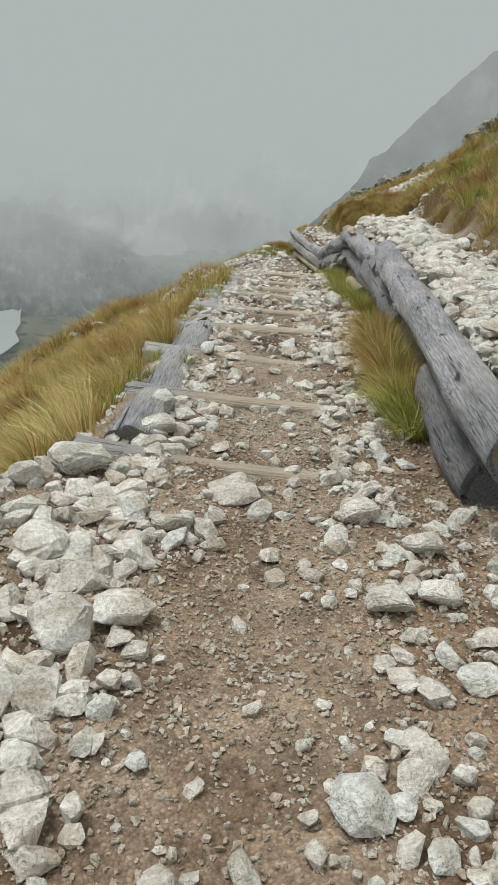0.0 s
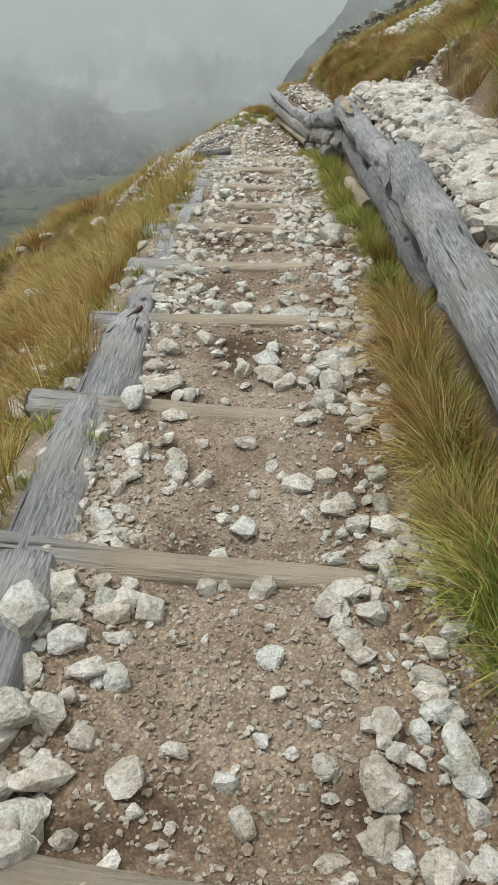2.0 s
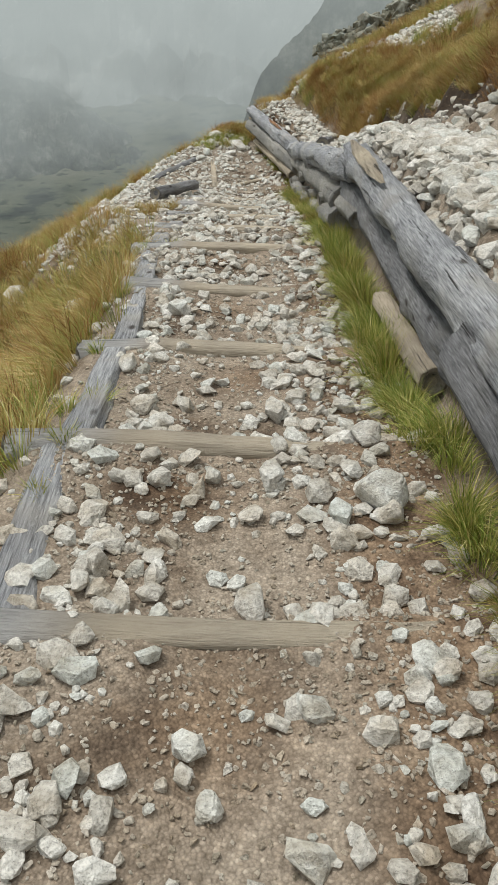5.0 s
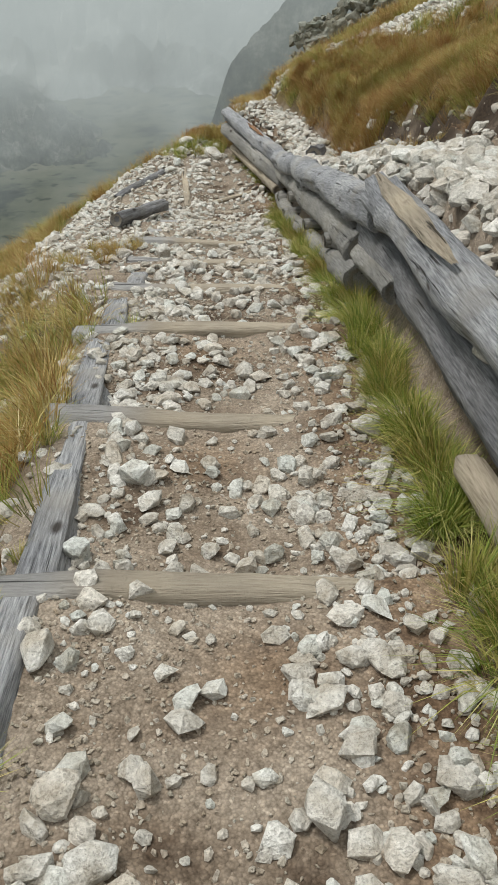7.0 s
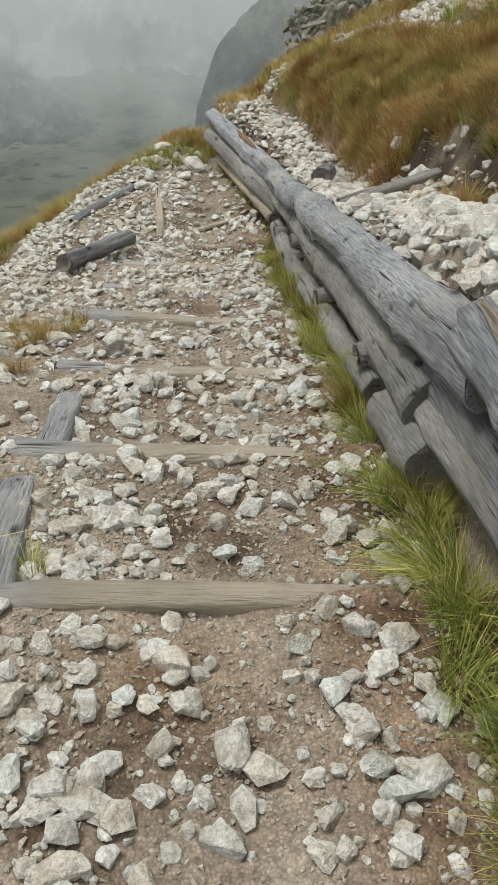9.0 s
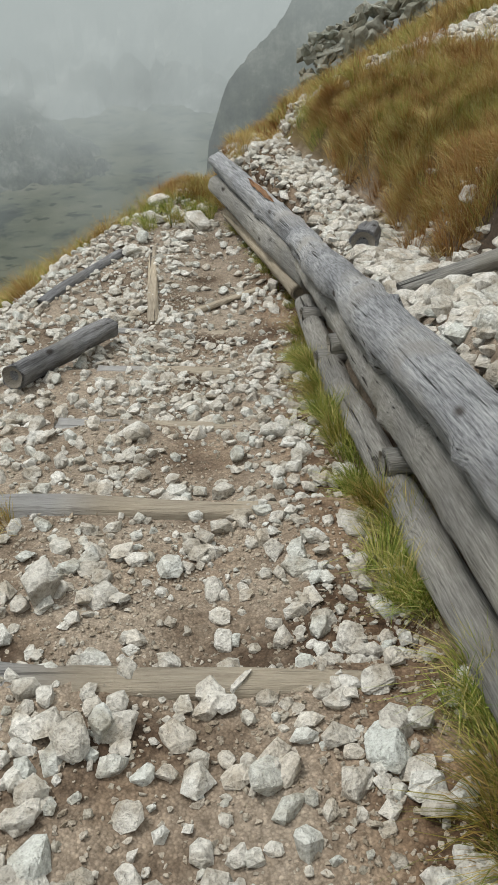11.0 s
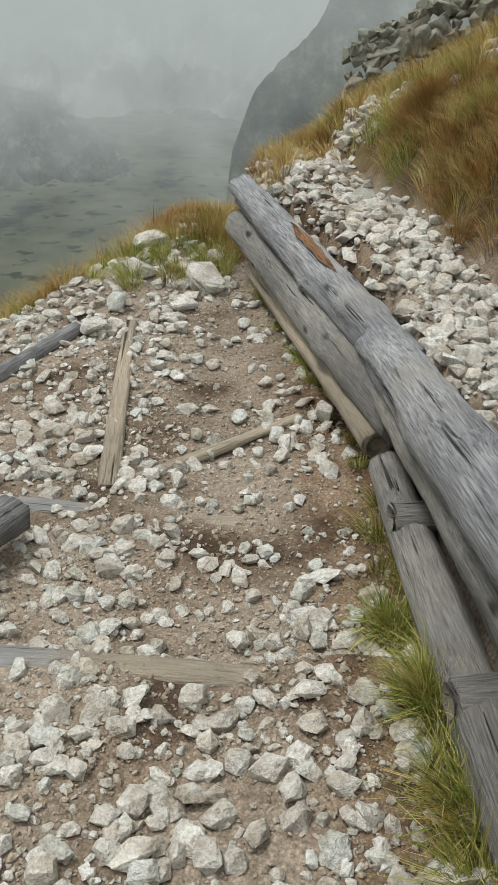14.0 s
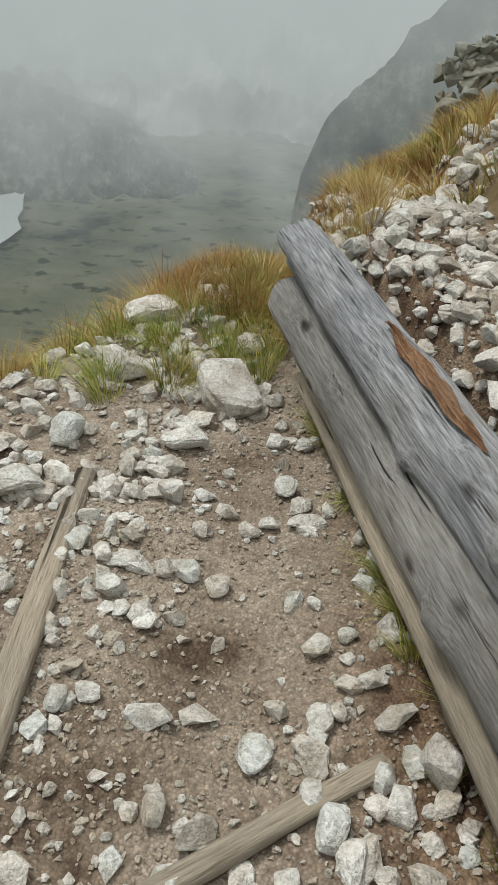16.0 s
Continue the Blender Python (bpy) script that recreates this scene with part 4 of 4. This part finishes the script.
x, y, s = field(150, 0.75, 2.1, 15.2, 17.3, 87, lambda x, y: smooth(0.85, 1.0, x - wall_x(y)) * (1 - 0.7 * track(x, y)))
tussocks("bank_grass", x, y, s * 0.19, 120, GRASS_GREEN, 88, "olive-green matted grass on the bank", (-0.35, -0.1))
x, y, s = field(260, 0.75, 2.3, 15.0, 17.3, 89, lambda x, y: smooth(0.85, 1.0, x - wall_x(y)) * (1 - 0.7 * track(x, y)))
tussocks("bank_grass", x, y, s * 0.18, 120, GRASS_GOLD, 90, "golden matted grass on the bank", (-0.35, -0.1))

# grass hanging over the cut edge of the bank
for mat, count, seed, label in ((GRASS_RUST, 170, 95, "rust-red grass hanging over the bare bank"), (GRASS_GOLD, 130, 97, "golden grass hanging over the bare bank"), (GRASS_GREEN, 90, 99, "olive grass hanging over the bare bank")):
    x, y, s = field(count, 1.75, 2.35, 8.2, 13.9, seed, lambda x, y: smooth(1.12, 1.26, x - wall_x(y)))
    tussocks("bank_fringe", x, y, s * 0.21, 110, mat, seed + 1, label, (-0.9, -0.2))

# tufts at the foot of the log wall, large along its first half
def foot(count, y0, y1, s0, s1, blades, mat, seed, label, inset=0.06):
    r = np.random.default_rng(seed)
    y = r.uniform(y0, y1, count)
    x = wall_x(y) - inset - 0.10 * r.random(count)
    tussocks("wall_foot_grass", x, y, r.uniform(s0, s1, count), blades, mat, seed, label, (-0.40, -0.2))


foot(10, 4.9, 5.4, 0.12, 0.18, 120, GRASS_GREEN, 55, "short green grass under the dark lower log")
foot(20, 0.9, 2.8, 0.22, 0.34, 230, GRASS_GOLD, 56, "golden grass drooping at the foot of the log wall")
foot(26, 5.5, 8.8, 0.18, 0.27, 230, GRASS_GREEN, 50, "yellow-green grass drooping at the foot of the log wall")
foot(76, 0.9, 8.8, 0.13, 0.24, 150, GRASS_GREEN, 51, "yellow-green grass drooping at the foot of the log wall", 0.02)
foot(16, 0.25, 1.3, 0.16, 0.28, 170, GRASS_GREEN, 57, "bright green grass beside the hollow log", 0.06)
foot(9, 0.7, 2.2, 0.20, 0.28, 150, GRASS_RUST, 52, "rust-red grass at the foot of the log wall", 0.03)
foot(100, 9.2, 13.6, 0.13, 0.22, 110, GRASS_GREEN, 53, "short green grass along the bottom log", 0.06)
foot(26, 13.4, 16.6, 0.08, 0.16, 100, GRASS_GREEN, 54, "short green grass along the bottom log", 0.0)

x, y = np.array([1.5, 1.62, 1.72]) , np.array([11.45, 11.55, 11.15])
tussocks("bank_tuft", x, y, np.array([0.30, 0.28, 0.2]), 260, GRASS_GOLD, 92, "golden tuft at the foot of the bare bank", (-0.2, -0.2))

x, y, s = field(90, -1.75, -0.82, 8.7, 11.5, 93, lambda x, y: 0.75 * smooth(-0.05, 0.12, vnoise(x * 2.1, y * 2.1)))
tussocks("scree_grass", x, y, s * 0.17, 110, GRASS_GOLD, 94, "golden tufts among the stones", (-0.2, -0.1))

# the grassy rim where the trail ends, and the slope beyond it
x, y, s = field(330, -2.4, 0.35, 17.0, 18.9, 60, lambda x, y: smooth(-1.3, -0.9, x + 0.9 * (17.6 - y) + 0.4) * 0.9)
tussocks("rim_grass", x, y, s * 0.18, 110, GRASS_GOLD, 61, "pale golden grass on the rim of the slope", (-0.2, 0.0))
x, y, s = field(260, -2.4, 0.2, 17.2, 18.6, 62, lambda x, y: np.full(len(x), 0.8))
tussocks("rim_grass", x, y, s * 0.17, 110, GRASS_RUST, 63, "rust-red grass on the rim of the slope", (-0.2, 0.0))
x, y, s = field(70, -0.95, -0.05, 16.45, 17.3, 64, lambda x, y: np.full(len(x), 0.55))
tussocks("rim_grass", x, y, s * 0.17, 90, GRASS_GREEN, 65, "short green grass between rocks", (-0.2, 0.0))
x, y, s = field(1500, -0.1, 6, 17.8, 31, 66, lambda x, y: smooth(0.35, 0.6, x - wall_x(y)) * (1 - track(x, y)))
tussocks("ridge_grass", x, y, s * 0.22, 60, GRASS_GOLD, 67, "golden grass on the ridge above the valley", width=0.004)
x, y, s = field(350, -0.1, 6, 17.8, 31, 68, lambda x, y: smooth(0.35, 0.6, x - wall_x(y)) * 0.9 * (1 - track(x, y)))
tussocks("ridge_grass", x, y, s * 0.24, 60, GRASS_RUST, 69, "rust-red grass on the ridge above the valley", width=0.004)
x, y, s = field(34, -0.86, -0.5, 0.6, 8.6, 70, lambda x, y: np.full(len(x), 0.8))
tussocks("edge_grass", x, y, s * 0.11, 80, GRASS_GREEN, 71, "green tufts beside the edge logs", (-0.1, -0.1))

# ---------------------------------------------------------------- distance
def curtain(name, radius, a0, a1, z0, z1, mat, label):
    verts, faces = [], []
    n = 40
    for i in range(n + 1):
        a = radians(a0 + (a1 - a0) * i / n)
        for z in (z0, z1):
            verts.append((radius * math.sin(a), 8 + radius * math.cos(a), z))
    for i in range(n):
        faces.append((2 * i, 2 * i + 2, 2 * i + 3, 2 * i + 1))
    ob = joined(name, verts, faces, mat)
    return tagged(ob, label, "mist", kind="structure")


# glow colour of the mist sheets, standing in for daylit haze
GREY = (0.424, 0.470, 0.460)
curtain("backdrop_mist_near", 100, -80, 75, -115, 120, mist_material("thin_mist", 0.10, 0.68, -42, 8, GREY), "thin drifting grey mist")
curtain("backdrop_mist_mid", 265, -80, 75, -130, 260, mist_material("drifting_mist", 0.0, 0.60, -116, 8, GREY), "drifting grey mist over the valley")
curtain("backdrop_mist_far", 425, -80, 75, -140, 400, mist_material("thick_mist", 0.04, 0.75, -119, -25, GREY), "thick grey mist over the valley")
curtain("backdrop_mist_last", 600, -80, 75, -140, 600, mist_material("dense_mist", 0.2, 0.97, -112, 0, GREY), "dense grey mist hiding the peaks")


def range_of_hills(name, dist, depth, profile, foot, seed, mat, label):
    """A mountain flank seen across the valley; profile: bearing and height angle of the crest."""
    az = [p[0] for p in profile]
    el = [p[1] for p in profile]
    n, m = 240, 22
    verts, faces = [], []
    for i in range(n + 1):
        a = az[0] + (az[-1] - az[0]) * i / n
        crest = dist * math.tan(radians(np.interp(a, az, el))) + dist * 0.004 * (noise.noise((a * 0.9, seed, 0)) + 0.8 * noise.noise((a * 2.7, seed, 2)) + 0.6 * noise.noise((a * 7.0, seed, 5)))
        for j in range(m + 1):
            v = min(1.0, j / (m - 1))
            d = dist - depth * (1 - v)
            z = foot + (crest - foot) * v ** 1.2 + (1 - v) * v * dist * (0.10 * noise.noise((a * 0.8, v * 4, seed + 7)) + 0.05 * noise.noise((a * 2.4, v * 9, seed + 3)))
            if j == m:
                d, z = dist + depth, foot
            verts.append((d * math.sin(radians(a)), 8 + d * math.cos(radians(a)), z))
    for i in range(n):
        for j in range(m):
            k = i * (m + 1) + j
            faces.append((k, k + m + 1, k + m + 2, k + 1))
    ob = joined(name, verts, faces, mat)
    return tagged(ob, label, "mountain", kind="structure")


m, n, l, b = material("distant_rock_face", 0.95)
geo = n.new("ShaderNodeNewGeometry")
l.new(ramp(n, l, noise_tex(n, l, geo.outputs["Position"], 0.09, 9, 0.72), [(0.36, (0.03, 0.034, 0.03)), (0.5, (0.10, 0.11, 0.085)), (0.64, (0.28, 0.27, 0.24))]), b.inputs["Base Color"])
FAR_ROCK = m
m, n, l, b = material("distant_scree", 0.95)
geo = n.new("ShaderNodeNewGeometry")
l.new(ramp(n, l, noise_tex(n, l, geo.outputs["Position"], 0.016, 8, 0.6), [(0.4, (0.11, 0.115, 0.10)), (0.52, (0.20, 0.20, 0.18)), (0.62, (0.45, 0.45, 0.43))]), b.inputs["Base Color"])
FAR_SCREE = m
range_of_hills("backdrop_spur", 190, 45, [(-1.6, -19), (-0.85, -13.7), (-0.1, -11.8), (0.2, -10.9), (0.6, -10.1), (1.1, -9.5), (2.1, -8.4), (3.7, -7.1), (4.6, -6.0), (5.1, -4.9), (6.4, -3.9), (8, -2.2), (12, 1.8), (20, 9), (60, 20)], -125, 3, FAR_ROCK, "dark rocky mountain spur fading into mist")
range_of_hills("backdrop_mountain_near", 470, 60, [(-60, 3), (-30, -3), (-20.8, -8.0), (-15, -10.0), (-13.2, -10.3), (-12, -11.2), (-10.5, -12.4), (-9.4, -13.2), (-8.3, -14.2), (-7, -15)], -121, 5, FAR_ROCK, "grey mountain flank fading into mist")
range_of_hills("backdrop_mountain_far", 760, 230, [(-60, 6), (-25, 2), (-10, -1), (3, -2), (20, 4), (60, 10)], -121, 9, FAR_SCREE, "pale scree slope fading into mist")

# the lake in the valley
bm = bmesh.new()
ring = []
for k in range(64):
    a = 2 * math.pi * k / 64
    q = 1 + 0.12 * noise.noise((math.cos(a) * 2.3, math.sin(a) * 2.3, 4)) + 0.07 * noise.noise((math.cos(a) * 8, math.sin(a) * 8, 1))
    ring.append(bm.verts.new((-254 + 130 * q * math.cos(a), 320 + 150 * q * math.sin(a), -115.5)))
bm.faces.new(ring)
m, n, l, b = material("sky_white_lake_water", 0.06)
# near-white base colour paints in the bright sky reflection
b.inputs["Base Color"].default_value = (0.80, 0.84, 0.83, 1)
b.inputs["Specular IOR Level"].default_value = 1.0
tagged(part("lake_water", bm, m), "still mountain lake with the sky's pale reflection in its colour", "lake", kind="structure")


# ---------------------------------------------------------------- the crag above the slope
def crag_rock(seed):
    rs = random.Random(seed)
    bm = bmesh.new()
    for _ in range(13):
        v = Vector((rs.uniform(-1, 1), rs.uniform(-1, 1), rs.uniform(-1, 1)))
        v = v / max(abs(v.x), abs(v.y), abs(v.z)) * rs.uniform(0.75, 1.0)
        bm.verts.new((v.x * 0.5, v.y * 0.42, v.z * 0.40))
    got = bmesh.ops.convex_hull(bm, input=bm.verts)
    bmesh.ops.delete(bm, geom=[g for g in got["geom_interior"] if isinstance(g, bmesh.types.BMVert)], context="VERTS")
    bmesh.ops.bevel(bm, geom=list(bm.edges), offset=0.02, segments=1, affect="EDGES", clamp_overlap=True)
    return bm


def crag(x0, x1, y, tops, seed, count, size):
    """Broken rock standing out of the turf; tops: the crest's height along x."""
    rs = random.Random(seed)
    base = new("rock_outcrop")
    base.location = (x0, y, ground_at(x0, y))
    for _ in range(count):
        u = rs.random()
        px = x0 + u * (x1 - x0)
        lift = rs.random() ** 0.8
        py = y + 0.7 * lift + rs.uniform(-0.12, 0.12)
        s = rs.uniform(*size) * (0.75 + 0.5 * rs.random() ** 3)
        foot_z = ground_at(px, y) - 0.1
        top = float(np.interp(px, *tops)) - s * 0.3
        ob = part("rock", crag_rock(rs.randrange(9999)), CRAG, base)
        ob.location = (px - x0, py - y, foot_z + lift * max(0.05, top - foot_z) - base.location.z)
        ob.rotation_euler = (rs.uniform(-0.5, 0.5), rs.uniform(-0.9, 0.2), rs.uniform(-0.7, 0.7))
        ob.scale = (s * rs.uniform(0.7, 1.3), s, s * rs.uniform(0.8, 1.4))
    return tagged(base, "dark lichened rock outcrop on the ridge", "rock")


crag(1.85, 4.9, 27.0, ((1.75, 2.05, 2.54, 2.92, 3.44, 3.9, 4.9), (-2.46, -2.15, -1.92, -1.58, -1.66, -1.30, -1.0)), 4, 230, (0.22, 0.55))
crag(5.9, 9.0, 27.0, ((5.9, 6.6, 7.1, 7.8, 9.0), (-0.10, 0.45, 1.30, 1.55, 2.3)), 8, 80, (0.35, 0.8))
